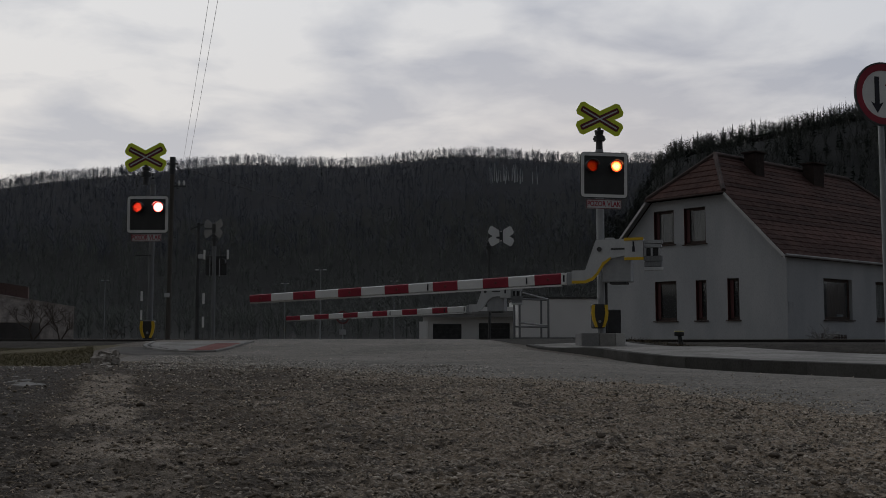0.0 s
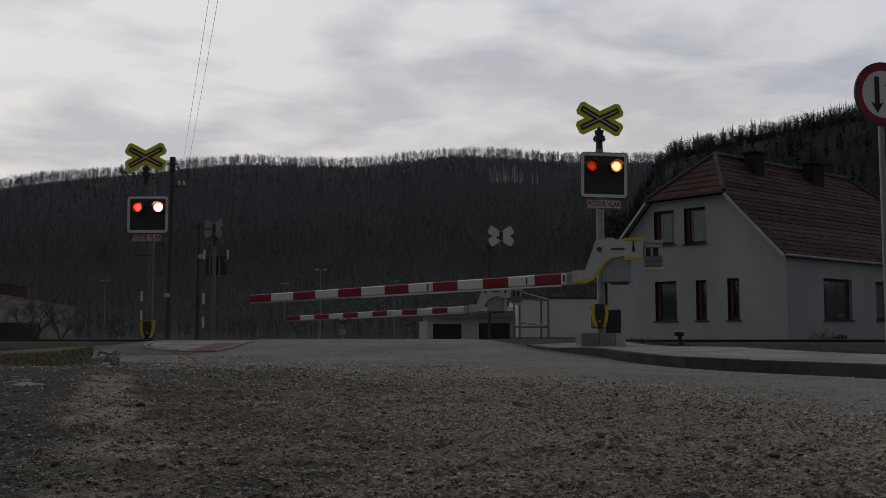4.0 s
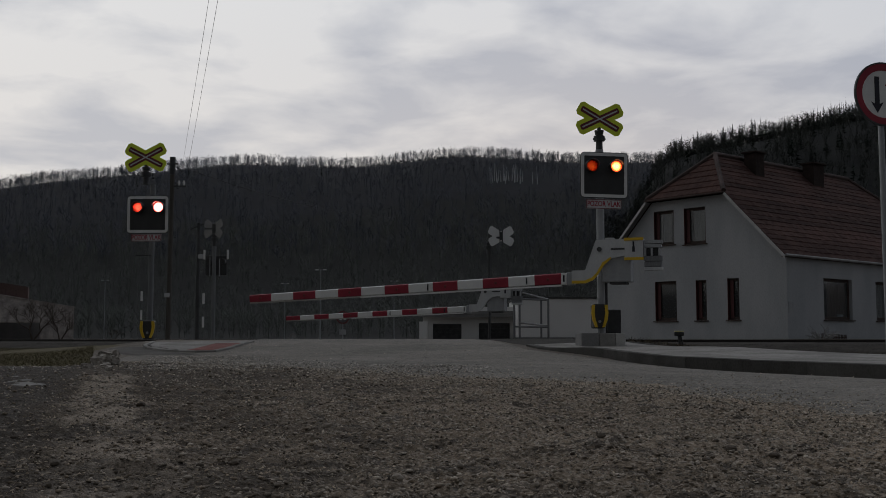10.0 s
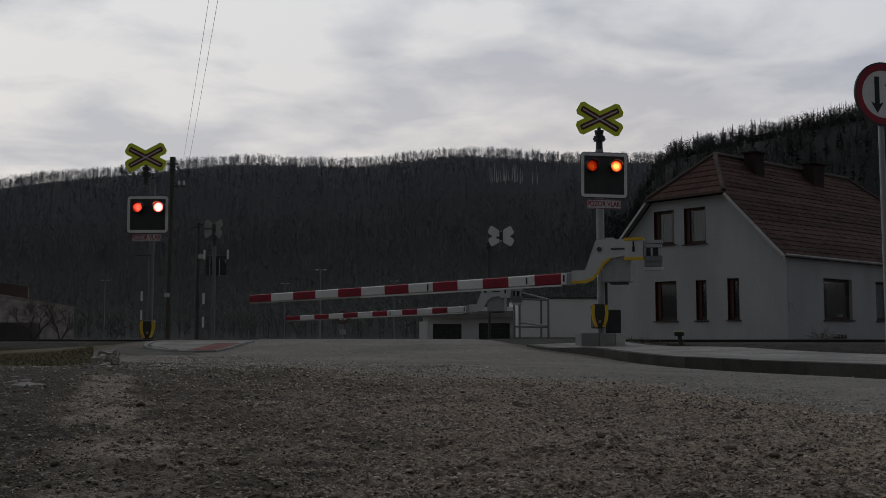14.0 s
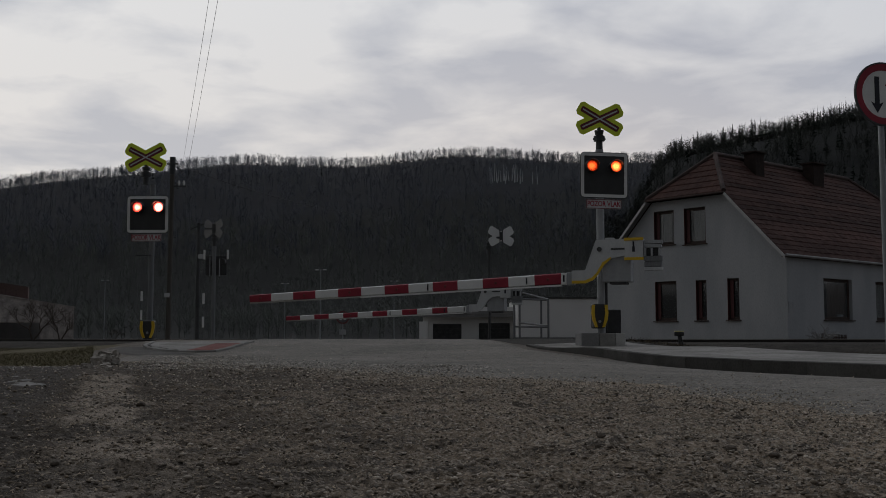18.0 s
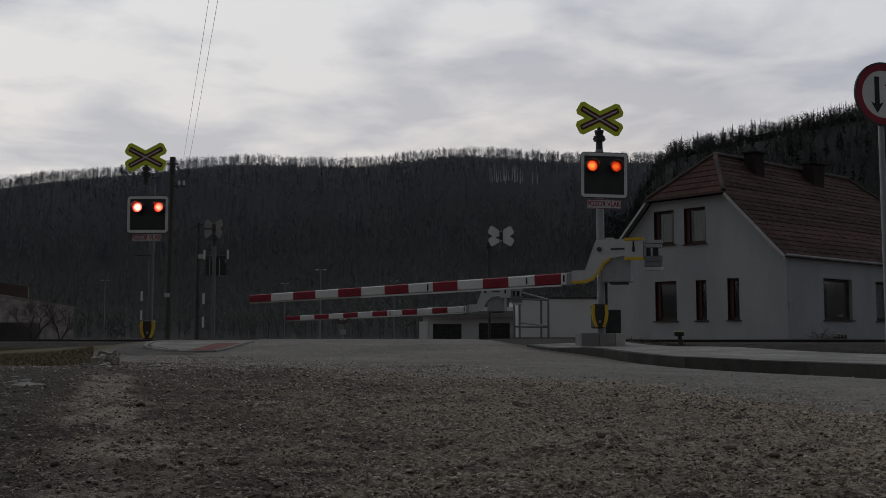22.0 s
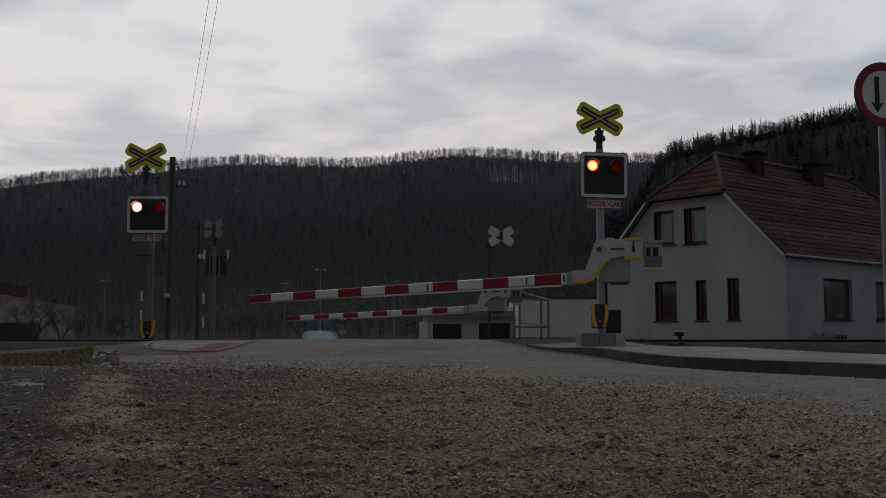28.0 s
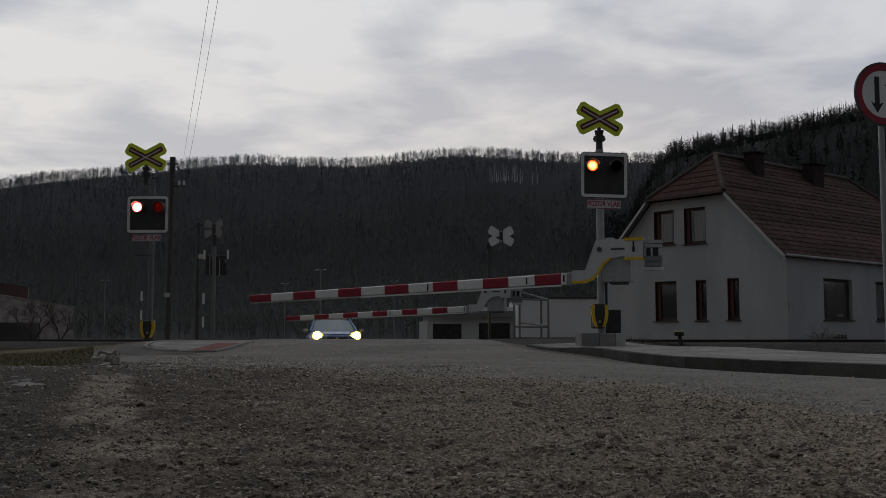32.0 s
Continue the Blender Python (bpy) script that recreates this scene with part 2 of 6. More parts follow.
    "brown_stone": surf("brown_stone", (0.20, 0.17, 0.135), (0.32, 0.275, 0.22), 5, 50, 0.9, 0, 0.4, 0.005, 0.35, world_space=True, island=0.5),
    "shard": surf("broken_shards", (0.23, 0.20, 0.162), (0.36, 0.315, 0.262), 0.9, 40, 0.92, 0, 0.2, 0.004, 0.25, world_space=True, island=0.65),
    "dull_plate": surf("dull_plate", (0.10, 0.10, 0.10), (0.15, 0.15, 0.15), 5, 50, 0.7, 0, 0.1, 0.003, 0.3),
    "gloss": surf("glossy_bead", (0.55, 0.55, 0.53), (0.65, 0.65, 0.63), 5, 60, 0.2, 0, 0.0, 0.001, 0.15),
    "sleeper": surf("sleeper", (0.045, 0.04, 0.035), (0.075, 0.067, 0.058), 3, 40, 0.92, 0, 0.4, 0.004, 0.4, piece=0.2),
    "lamp_red": glow("signal_lamp", (1.0, 0.06, 0.012), 10.0, 0.098, (1.0, 0.36, 0.085)),
    "lamp_strong": glow("strong_signal_lamp", (1.0, 0.06, 0.045), 46.0, 0.098, (1.0, 0.40, 0.36)),
    "filter": tinted("red_fade_filter", (0.50, 0.368, 0.32)),
    # the whole unit glows warm, in place of the glare around the bulb
    "headlight_glare_lens": glow("headlight_glare_lens", (1.0, 0.50, 0.10), 3.0),
    "headlight": glow("headlight_glow", (1.0, 0.46, 0.006), 220.0, 0.20, (1.0, 0.60, 0.05)),
}
g_mat, g_t, g_p = nodes_of("window_glass")
g_p.inputs["Base Color"].default_value = (0.55, 0.57, 0.58, 1)
g_p.inputs["Roughness"].default_value = 0.06
g_p.inputs["Transmission Weight"].default_value = 0.96
M["glass"] = g_mat
w_mat, w_t, w_p = nodes_of("sky_tinted_windscreen")
# pale teal base: the sky's reflection is put into the glass colour
w_p.inputs["Base Color"].default_value = (0.12, 0.19, 0.23, 1)
w_p.inputs["Roughness"].default_value = 0.05
w_p.inputs["Specular IOR Level"].default_value = 0.8
M["windscreen"] = w_mat


def lay_by_ground():
    """Dark trodden dirt at the verge, paler limestone grit towards the lane, damp patches."""
    m, t, p = nodes_of("lay_by")
    pos = t.nodes.new("ShaderNodeNewGeometry").outputs["Position"]
    sp = t.nodes.new("ShaderNodeSeparateXYZ")
    t.links.new(pos, sp.inputs[0])
    big, mid, fine, grit = grain(t, pos, 0.9, 4), grain(t, pos, 7, 5), grain(t, pos, 60, 4), grain(t, pos, 170, 2)
    add = t.nodes.new("ShaderNodeMath")
    add.operation = "MULTIPLY_ADD"
    add.inputs[1].default_value = 0.16
    t.links.new(sp.outputs[0], add.inputs[0])
    t.links.new(big, add.inputs[2])
    col = mixer(t, (0.088, 0.066, 0.046), (0.39, 0.305, 0.218), ranged(t, add.outputs[0], 0.26, 0.72))
    # worn pale edging strip, half buried, slanting away from the lane
    ln = t.nodes.new("ShaderNodeVectorMath")
    ln.operation = "DOT_PRODUCT"
    ln.inputs[1].default_value = (0.95, 0.313, 0)
    t.links.new(pos, ln.inputs[0])
    off = t.nodes.new("ShaderNodeMath")
    off.operation = "ABSOLUTE"
    sh = t.nodes.new("ShaderNodeMath")
    sh.operation = "ADD"
    sh.inputs[1].default_value = -0.05
    t.links.new(ln.outputs["Value"], sh.inputs[0])
    t.links.new(sh.outputs[0], off.inputs[0])
    wob = t.nodes.new("ShaderNodeMath")
    wob.operation = "MULTIPLY_ADD"
    wob.inputs[1].default_value = 0.35
    t.links.new(mid, wob.inputs[0])
    t.links.new(off.outputs[0], wob.inputs[2])
    strip_mask = ranged(t, wob.outputs[0], 0.26, 0.36, 0.85, 0.0)
    near = t.nodes.new("ShaderNodeMath")
    near.operation = "MULTIPLY"
    t.links.new(strip_mask, near.inputs[0])
    t.links.new(ranged(t, sp.outputs[1], 6.85, 7.1, 1.0, 0.15), near.inputs[1])
    col = mixer(t, col, (0.42, 0.35, 0.275), near.outputs[0])
    soil = ranged(t, sh.outputs[0], -0.32, -0.15, 0.72, 0.0)
    col = mixer(t, col, (0.052, 0.045, 0.038), soil)
    for cx, cy, r in ((-0.36, 2.12, 0.34), (-0.98, 2.15, 0.50), (-1.25, 2.75, 0.35), (-1.1, 3.2, 0.35), (0.1, 1.75, 0.3)):
        dist = t.nodes.new("ShaderNodeVectorMath")
        dist.operation = "DISTANCE"
        dist.inputs[1].default_value = (cx, cy, 0.0)
        t.links.new(pos, dist.inputs[0])
        damp = t.nodes.new("ShaderNodeMath")
        damp.operation = "MULTIPLY_ADD"
        damp.inputs[1].default_value = 0.5
        t.links.new(mid, damp.inputs[0])
        t.links.new(dist.outputs["Value"], damp.inputs[2])
        col = mixer(t, col, (0.055, 0.044, 0.034), ranged(t, damp.outputs[0], r, r + 0.25, 0.7, 0.0))
    col = mixer(t, col, (0.07, 0.056, 0.043), ranged(t, mid, 0.50, 0.62, 0.0, 0.85))
    gravelly = t.nodes.new("ShaderNodeMath")
    gravelly.operation = "MULTIPLY"
    t.links.new(ranged(t, fine, 0.53, 0.63, 0.0, 0.85), gravelly.inputs[0])
    t.links.new(ranged(t, add.outputs[0], 0.30, 0.62, 0.15, 1.0), gravelly.inputs[1])
    col = mixer(t, col, (0.48, 0.41, 0.335), gravelly.outputs[0])
    col = mixer(t, col, (0.045, 0.037, 0.030), ranged(t, fine, 0.46, 0.36, 0.0, 0.75))
    col = mixer(t, col, (0.05, 0.042, 0.034), ranged(t, grit, 0.56, 0.70, 0.0, 0.5))
    t.links.new(col, p.inputs["Base Color"])
    p.inputs["Roughness"].default_value = 0.95
    bn = t.nodes.new("ShaderNodeBump")
    bn.inputs["Strength"].default_value, bn.inputs["Distance"].default_value = 1.0, 0.02
    t.links.new(fine, bn.inputs["Height"])
    t.links.new(bn.outputs[0], p.inputs["Normal"])
    return m


def asphalt_surface():
    """Worn asphalt: bare pale chippings in a darker binder, dust and patched tracks."""
    m, t, p = nodes_of("asphalt")
    pos = t.nodes.new("ShaderNodeNewGeometry").outputs["Position"]
    big, mid, chips, sand = grain(t, pos, 0.45, 4), grain(t, pos, 3.0, 5), grain(t, pos, 24, 3, 0.7), grain(t, pos, 75, 2)
    col = mixer(t, (0.172, 0.157, 0.135), (0.272, 0.247, 0.212), ranged(t, big, 0.35, 0.65))
    col = mixer(t, col, (0.085, 0.080, 0.072), ranged(t, mid, 0.52, 0.68, 0.0, 0.6))
    col = mixer(t, col, (0.45, 0.412, 0.36), ranged(t, chips, 0.55, 0.70, 0.0, 0.85))
    col = mixer(t, col, (0.035, 0.033, 0.030), ranged(t, chips, 0.45, 0.33, 0.0, 0.85))
    col = mixer(t, col, (0.05, 0.047, 0.043), ranged(t, sand, 0.55, 0.70, 0.0, 0.6))
    t.links.new(col, p.inputs["Base Color"])
    p.inputs["Roughness"].default_value = 0.92
    bn = t.nodes.new("ShaderNodeBump")
    bn.inputs["Strength"].default_value, bn.inputs["Distance"].default_value = 1.0, 0.03
    t.links.new(chips, bn.inputs["Height"])
    t.links.new(bn.outputs[0], p.inputs["Normal"])
    return m


M["lay_by"] = lay_by_ground()
M["asphalt"] = asphalt_surface()
rng = np.random.default_rng(7)


# ---- mesh helpers ----
def part(name, bm, material, parent=None, label="", smooth=False, at=None):
    me = bpy.data.meshes.new(name)
    bmesh.ops.recalc_face_normals(bm, faces=bm.faces)
    if smooth:
        for f in bm.faces:
            f.smooth = True
    bm.to_mesh(me)
    bm.free()
    me.materials.append(M[material])
    ob = new(name, me)
    if parent:
        ob.parent = parent
    if at is not None:
        ob.matrix_basis = at
    if label:
        tagged(ob, label)
    return ob


def thing(name, m, label, category, group="", kind=""):
    ob = new(name)
    ob.empty_display_size = 0.2
    ob.matrix_basis = m
    return tagged(ob, label, category, group, kind)


def box(bm, x0, x1, y0, y1, z0, z1, bevel=0.0):
    r = bmesh.ops.create_cube(bm, size=1.0)
    for v in r["verts"]:
        v.co = Vector(((x0 + x1) / 2 + v.co.x * (x1 - x0), (y0 + y1) / 2 + v.co.y * (y1 - y0), (z0 + z1) / 2 + v.co.z * (z1 - z0)))
    if bevel:
        es = list({e for v in r["verts"] for e in v.link_edges})
        bmesh.ops.bevel(bm, geom=es, offset=bevel, segments=2, affect="EDGES", profile=0.5)
    return bm


def boxed(*a, **k):
    return box(bmesh.new(), *a, **k)


def rod(bm, a, b, r0, r1=None, seg=12, cap=True):
    a, b = Vector(a), Vector(b)
    r1 = r0 if r1 is None else r1
    d = b - a
    res = bmesh.ops.create_cone(bm, cap_ends=cap, segments=seg, radius1=r0, radius2=r1, depth=d.length)
    m = Matrix.Translation((a + b) / 2) @ d.to_track_quat("Z", "Y").to_matrix().to_4x4()
    bmesh.ops.transform(bm, matrix=m, verts=res["verts"])
    return bm


def rodded(*a, **k):
    return rod(bmesh.new(), *a, **k)


def plate(bm, outline, y0, y1):
    """A flat plate from an outline in x and z, between two depths in y."""
    lo = [bm.verts.new((x, y0, z)) for x, z in outline]
    hi = [bm.verts.new((x, y1, z)) for x, z in outline]
    bm.faces.new(lo)
    bm.faces.new(hi[::-1])
    n = len(outline)
    for i in range(n):
        bm.faces.new((lo[i], hi[i], hi[(i + 1) % n], lo[(i + 1) % n]))
    return bm


def plated(*a):
    return plate(bmesh.new(), *a)


def rounded(x0, x1, z0, z1, r, seg=5):
    out = []
    for cx, cz, a0 in ((x1 - r, z0 + r, -90), (x1 - r, z1 - r, 0), (x0 + r, z1 - r, 90), (x0 + r, z0 + r, 180)):
        for i in range(seg + 1):
            a = radians(a0 + 90 * i / seg)
            out.append((cx + r * math.cos(a), cz + r * math.sin(a)))
    return out


def banded(outer, inner, y0, y1):
    """A frame between two outlines with equally many corners."""
    bm = bmesh.new()
    n = len(outer)
    vs = [[bm.verts.new((x, y, z)) for x, z in o] for o in (outer, inner) for y in (y0, y1)]
    o0, o1, i0, i1 = vs
    for i in range(n):
        j = (i + 1) % n
        for a, b in ((o0, i0), (i1, o1), (o1, o0), (i0, i1)):
            bm.faces.new((a[i], a[j], b[j], b[i]))
    return bm


def disc(x, z, r, y0, y1, seg=28):
    return plated([(x + r * math.cos(2 * math.pi * i / seg), z + r * math.sin(2 * math.pi * i / seg)) for i in range(seg)], y0, y1)


def ringed(x, z, r0, r1, y0, y1, seg=28):
    o = [[(x + r * math.cos(2 * math.pi * i / seg), z + r * math.sin(2 * math.pi * i / seg)) for i in range(seg)] for r in (r0, r1)]
    return banded(o[0], o[1], y0, y1)


def cross_outline(length, w, ch, deg):
    c, s = math.cos(radians(deg)), math.sin(radians(deg))
    out = []
    for ux, uz, notch in ((c, s, (0, w / c)), (-c, s, (-w / s, 0)), (-c, -s, (0, -w / c)), (c, -s, (w / s, 0))):
        nx, nz = -uz, ux
        for a, b in ((length - ch, -w), (length, -w + ch), (length, w - ch), (length - ch, w)):
            out.append((ux * a + nx * b, uz * a + nz * b))
        out.append(notch)
    return out


def lettered(name, text, size, material, parent, m, label=""):
    cu = bpy.data.curves.new(name, "FONT")
    cu.body, cu.size, cu.extrude, cu.offset = text, size, 0.0015, size * 0.02
    cu.align_x, cu.align_y = "CENTER", "CENTER"
    tmp = new(name, cu)
    bpy.context.view_layer.update()
    me = bpy.data.meshes.new_from_object(tmp.evaluated_get(bpy.context.evaluated_depsgraph_get()))
    bpy.data.objects.remove(tmp)
    me.materials.clear()
    me.materials.append(M[material])
    ob = new(name, me)
    ob.parent = parent
    ob.matrix_basis = m @ pose(0, 0, 0, 90, 0, 0)
    return ob


def mesh_from(name, verts, faces, material, parent=None):
    me = bpy.data.meshes.new(name)
    n = faces.shape[1]
    me.vertices.add(len(verts))
    me.vertices.foreach_set("co", verts.astype(np.float32).ravel())
    me.loops.add(faces.size)
    me.loops.foreach_set("vertex_index", faces.astype(np.int32).ravel())
    me.polygons.add(len(faces))
    me.polygons.foreach_set("loop_start", np.arange(0, faces.size, n, dtype=np.int32))
    me.update(calc_edges=True)
    me.materials.append(M[material])
    ob = new(name, me)
    if parent:
        ob.parent = parent
    return ob


# ---- lie of the land ----
ALONG, ACROSS = (-0.928, 0.373), (0.373, 0.928)     # along the track, and across it


def step(a, b, v):
    t = np.clip((v - a) / (b - a), 0, 1)
    return t * t * (3 - 2 * t)


def road_axis(y):
    return np.where(y < 30, -1.1 - 0.125 * (y - 18), -2.6 - 0.2 * (y - 30))


def land(x, y):
    """The ground's height: level, up to the crossing, and down the lane beyond."""
    x, y = np.asarray(x, float), np.asarray(y, float)
    s = x * ACROSS[0] + y * ACROSS[1]
    lat = np.abs(x - road_axis(y))
    z = 0.28 * step(13.0, 22.5, s)
    z = z - 0.22 * step(4.6, 7.5, lat) * step(13.5, 19, s) * (1 - step(25, 34, s))
    e = np.maximum(0, s - 25.5)
    z = z - (1.29 * (1 - np.exp(-e / 6.5)) + np.minimum(1.4, 0.045 * np.maximum(0, s - 41))) * (1 - step(5.5, 8.2, lat)) * (1 - step(200, 270, y))
    z = z - 0.055 * step(0.6, 3.6, x) * (1 - step(10.5, 16.5, s)) * (1 - step(25, 40, x))
    z = z + 0.012 * np.sin(x * 1.7 + 0.6) * np.sin(y * 1.3) * (1 - step(9, 13, y))
    return z


def ridge_main(x):
    """Height of the far wooded ridge, by place along it."""
    u = x / 620.0
    return 93.3 + 7.8 * np.exp(-((u + 0.03) / 0.24) ** 2) - 24 * step(0.20, 0.50, -u) + 2.5 * np.sin(x * 0.021) + 1.6 * np.sin(x * 0.055 + 1)


HILL = 2.0      # the hills' reach, against a ridge 620 m off


def hills(x, y):
    x, y = x / HILL, y / HILL
    a = ridge_main(x) * step(170, 620, y) * (1 - 0.35 * step(650, 1200, y))
    u = x / np.maximum(y, 1.0)
    top = 51.5 + 66 * np.clip(u - 0.17, 0, 0.5)
    b = top * step(0.11, 0.225, u) * step(120, 330, y) * (1 - 0.2 * step(360, 900, y))
    back = 60 * step(200, 900, -y) + 40 * step(300, 900, np.abs(x))
    return HILL * np.maximum(np.maximum(a, b), back * (1 - step(150, 400, y)))


def z_at(x, y):
    return float(land(x, y) + hills(np.asarray(float(x)), np.asarray(float(y))))


def sheet(name, xs, ys, zf, material, lift=0.0):
    X, Y = np.meshgrid(xs, ys)
    Z = zf(X, Y) + lift
    v = np.stack([X.ravel(), Y.ravel(), Z.ravel()], 1)
    w, h = len(xs), len(ys)
    i = (np.arange(h - 1)[:, None] * w + np.arange(w - 1)[None]).ravel()
    ob = mesh_from(name, v, np.stack([i, i + 1, i + w + 1, i + w], 1), material)
    ob.data.polygons.foreach_set("use_smooth", np.ones(len(i), bool))
    return ob


def spaced(n, near, far):
    a = np.linspace(-1, 1, n)
    return np.sinh(a * math.asinh(far / near)) * near


xs = np.unique(np.round(np.concatenate([spaced(170, 1.5, 3500), np.arange(-14, 14.1, 0.5), np.arange(-680, 681, 20)]), 3))
ys = np.unique(np.round(np.concatenate([spaced(170, 1.5, 3500), np.arange(-2, 50, 0.5), np.arange(200, 1400, 16)]), 3))
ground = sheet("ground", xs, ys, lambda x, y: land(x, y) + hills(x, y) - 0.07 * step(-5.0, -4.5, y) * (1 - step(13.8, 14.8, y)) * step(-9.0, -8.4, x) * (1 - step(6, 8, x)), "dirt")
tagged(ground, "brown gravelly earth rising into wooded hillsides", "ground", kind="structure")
# hill floors, coloured with the trees' shade; the far one bluer with haze
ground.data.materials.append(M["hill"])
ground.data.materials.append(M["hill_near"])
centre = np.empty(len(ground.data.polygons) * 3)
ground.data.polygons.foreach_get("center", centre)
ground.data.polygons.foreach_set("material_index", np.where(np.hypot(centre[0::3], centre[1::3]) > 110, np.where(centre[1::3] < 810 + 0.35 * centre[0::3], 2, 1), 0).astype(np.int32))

# cloud cover, which drifts
bm = bmesh.new()
bmesh.ops.create_uvsphere(bm, u_segments=64, v_segments=32, radius=1.0)
bmesh.ops.delete(bm, geom=[v for v in bm.verts if v.co.z < -0.12], context="VERTS")
cloud_cover = part("sky_backdrop", bm, "cloud", smooth=True)
cloud_cover.scale = (4300, 4300, 4300)
tagged(cloud_cover, "grey layered evening clouds, pale near the horizon", "sky", kind="structure")


def strip(name, left, right, material, lift, label, category, across=14, fine=0.5):
    """A road-like sheet between two edge lines given as matching corners."""
    L, R = [], []
    for i in range(len(left) - 1):
        a, b, c, d = (np.array(v) for v in (left[i], left[i + 1], right[i], right[i + 1]))
        n = max(1, int(max(np.linalg.norm(b - a), np.linalg.norm(d - c)) / fine))
        for k in range(n):
            L.append(a + (b - a) * k / n)
            R.append(c + (d - c) * k / n)
    L.append(np.array(left[-1]))
    R.append(np.array(right[-1]))
    L, R = np.array(L, float), np.array(R, float)
    f = np.linspace(0, 1, across)[None, :, None]
    P = L[:, None] * (1 - f) + R[:, None] * f
    zs = land(P[..., 0], P[..., 1]) + lift
    edge = np.minimum(f[..., 0], 1 - f[..., 0])
    zs = zs - 0.02 * (edge < 1e-6)
    v = np.concatenate([P, zs[..., None]], 2).reshape(-1, 3)
    h, w = len(L), across
    i = (np.arange(h - 1)[:, None] * w + np.arange(w - 1)[None]).ravel()
    ob = mesh_from(name, v, np.stack([i, i + 1, i + w + 1, i + w], 1), material)
    ob.data.polygons.foreach_set("use_smooth", np.ones(len(i), bool))
    return tagged(ob, label, category, kind="structure")


ROAD_L = [(1.6, -6), (2.0, 2.0), (1.72, 3.9), (1.0, 6.6), (-0.5, 8.6), (-2.3, 11.2), (-4.2, 13.4), (-5.2, 16), (-5.6, 18.4), (-5.0, 21), (-4.8, 26), (-5.6, 31), (-6.6, 36), (-8.4, 44), (-12.5, 64), (-20, 100), (-38, 190)]
ROAD_R = [(13, -6), (8.5, 2.0), (7.2, 4.0), (5.4, 7.1), (4.0, 9.5), (2.77, 12.4), (2.45, 14.5), (2.20, 16), (1.66, 18), (1.35, 21), (1.0, 24), (0.4, 30), (-0.6, 36), (-2.4, 44), (-7.0, 64), (-14.6, 100), (-32, 190)]
road = strip("road", ROAD_L, ROAD_R, "asphalt", 0.012, "worn grey asphalt lane crossing the railway", "road")


# ---- pavements ----
def line_point(pts, d):
    for a, b in zip(pts, pts[1:]):
        n = math.dist(a, b)
        if d <= n:
            return (a[0] + (b[0] - a[0]) * d / n, a[1] + (b[1] - a[1]) * d / n)
        d -= n
    return pts[-1]


def line_length(pts):
    return sum(math.dist(a, b) for a, b in zip(pts, pts[1:]))


def kerb_run(parent, pts, high, wide, piece=1.0, material="kerb"):
    """Kerb stones end to end along a line, each its own piece; wide reaches to the line's right."""
    total, d = line_length(pts), 0.0
    while d < total - 0.2:
        a, b = line_point(pts, d), line_point(pts, min(total, d + piece - 0.004))
        hx, hy = b[0] - a[0], b[1] - a[1]
        n = math.hypot(hx, hy)
        px, py = hy / n * wide, -hx / n * wide
        bm = bmesh.new()
        lift = random.uniform(-0.006, 0.006)
        foot = [(a[0], a[1]), (b[0], b[1]), (b[0] + px, b[1] + py), (a[0] + px, a[1] + py)]
        lo = [bm.verts.new((x, y, float(land(x, y)) - 0.05)) for x, y in foot]
        hi = [bm.verts.new((x, y, float(land(x, y)) + high(y) + lift)) for x, y in foot]
        bm.faces.new(lo), bm.faces.new(hi)
        for i in range(4):
            bm.faces.new((lo[i], lo[(i + 1) % 4], hi[(i + 1) % 4], hi[i]))
        bmesh.ops.bevel(bm, geom=[e for e in bm.edges if e.verts[0] in hi and e.verts[1] in hi], offset=0.007, segments=1, affect="EDGES")
        part("kerb_stone", bm, material, parent)
        d += piece


pavement_right = tagged(new("pavement"), "pale concrete footway with dark stone kerb beside the lane", "pavement", kind="structure")
KERB = [(6.1, 6.1), (5.4, 7.1), (4.0, 9.5), (2.77, 12.4), (2.45, 14.5), (2.20, 16), (1.66, 18), (1.5, 19.2)]
BACK = [(8.2, 7.6), (7.4, 9.0), (5.9, 12.2), (4.9, 14.4), (4.3, 16), (3.85, 17.2), (3.5, 18.9), (3.4, 20)]
kerb_run(pavement_right, KERB, lambda y: 0.125 - 0.09 * float(step(15.5, 18.2, np.array(y))), 0.12)
inner = [(x + 0.13, y + 0.03) for x, y in KERB]


def pave_piece(a, b, c, d, parent, material, y_lift):
    bm = bmesh.new()
    foot = [a, b, c, d]
    lo = [bm.verts.new((x, y, float(land(x, y)) - 0.03)) for x, y in foot]
    hi = [bm.verts.new((x, y, float(land(x, y)) + y_lift(y))) for x, y in foot]
    bm.faces.new(hi)
    for i in range(4):
        bm.faces.new((lo[i], lo[(i + 1) % 4], hi[(i + 1) % 4], hi[i]))
    part("slab", bm, material, parent)


def lerp2(a, b, f):
    return (a[0] + (b[0] - a[0]) * f, a[1] + (b[1] - a[1]) * f)


li, lb = line_length(inner), line_length(BACK)
for i in range(15):
    f0, f1 = i / 15, (i + 0.985) / 15
    a, b = line_point(inner, li * f0), line_point(inner, li * f1)
    c, d = line_point(BACK, lb * f1), line_point(BACK, lb * f0)
    for k in range(3):
        g0, g1 = k / 3, (k + 0.99) / 3
        pave_piece(lerp2(a, d, g0), lerp2(b, c, g0), lerp2(b, c, g1), lerp2(a, d, g1), pavement_right, "paving", lambda y: 0.118 - 0.09 * float(step(15.5, 18.2, np.array(y))))

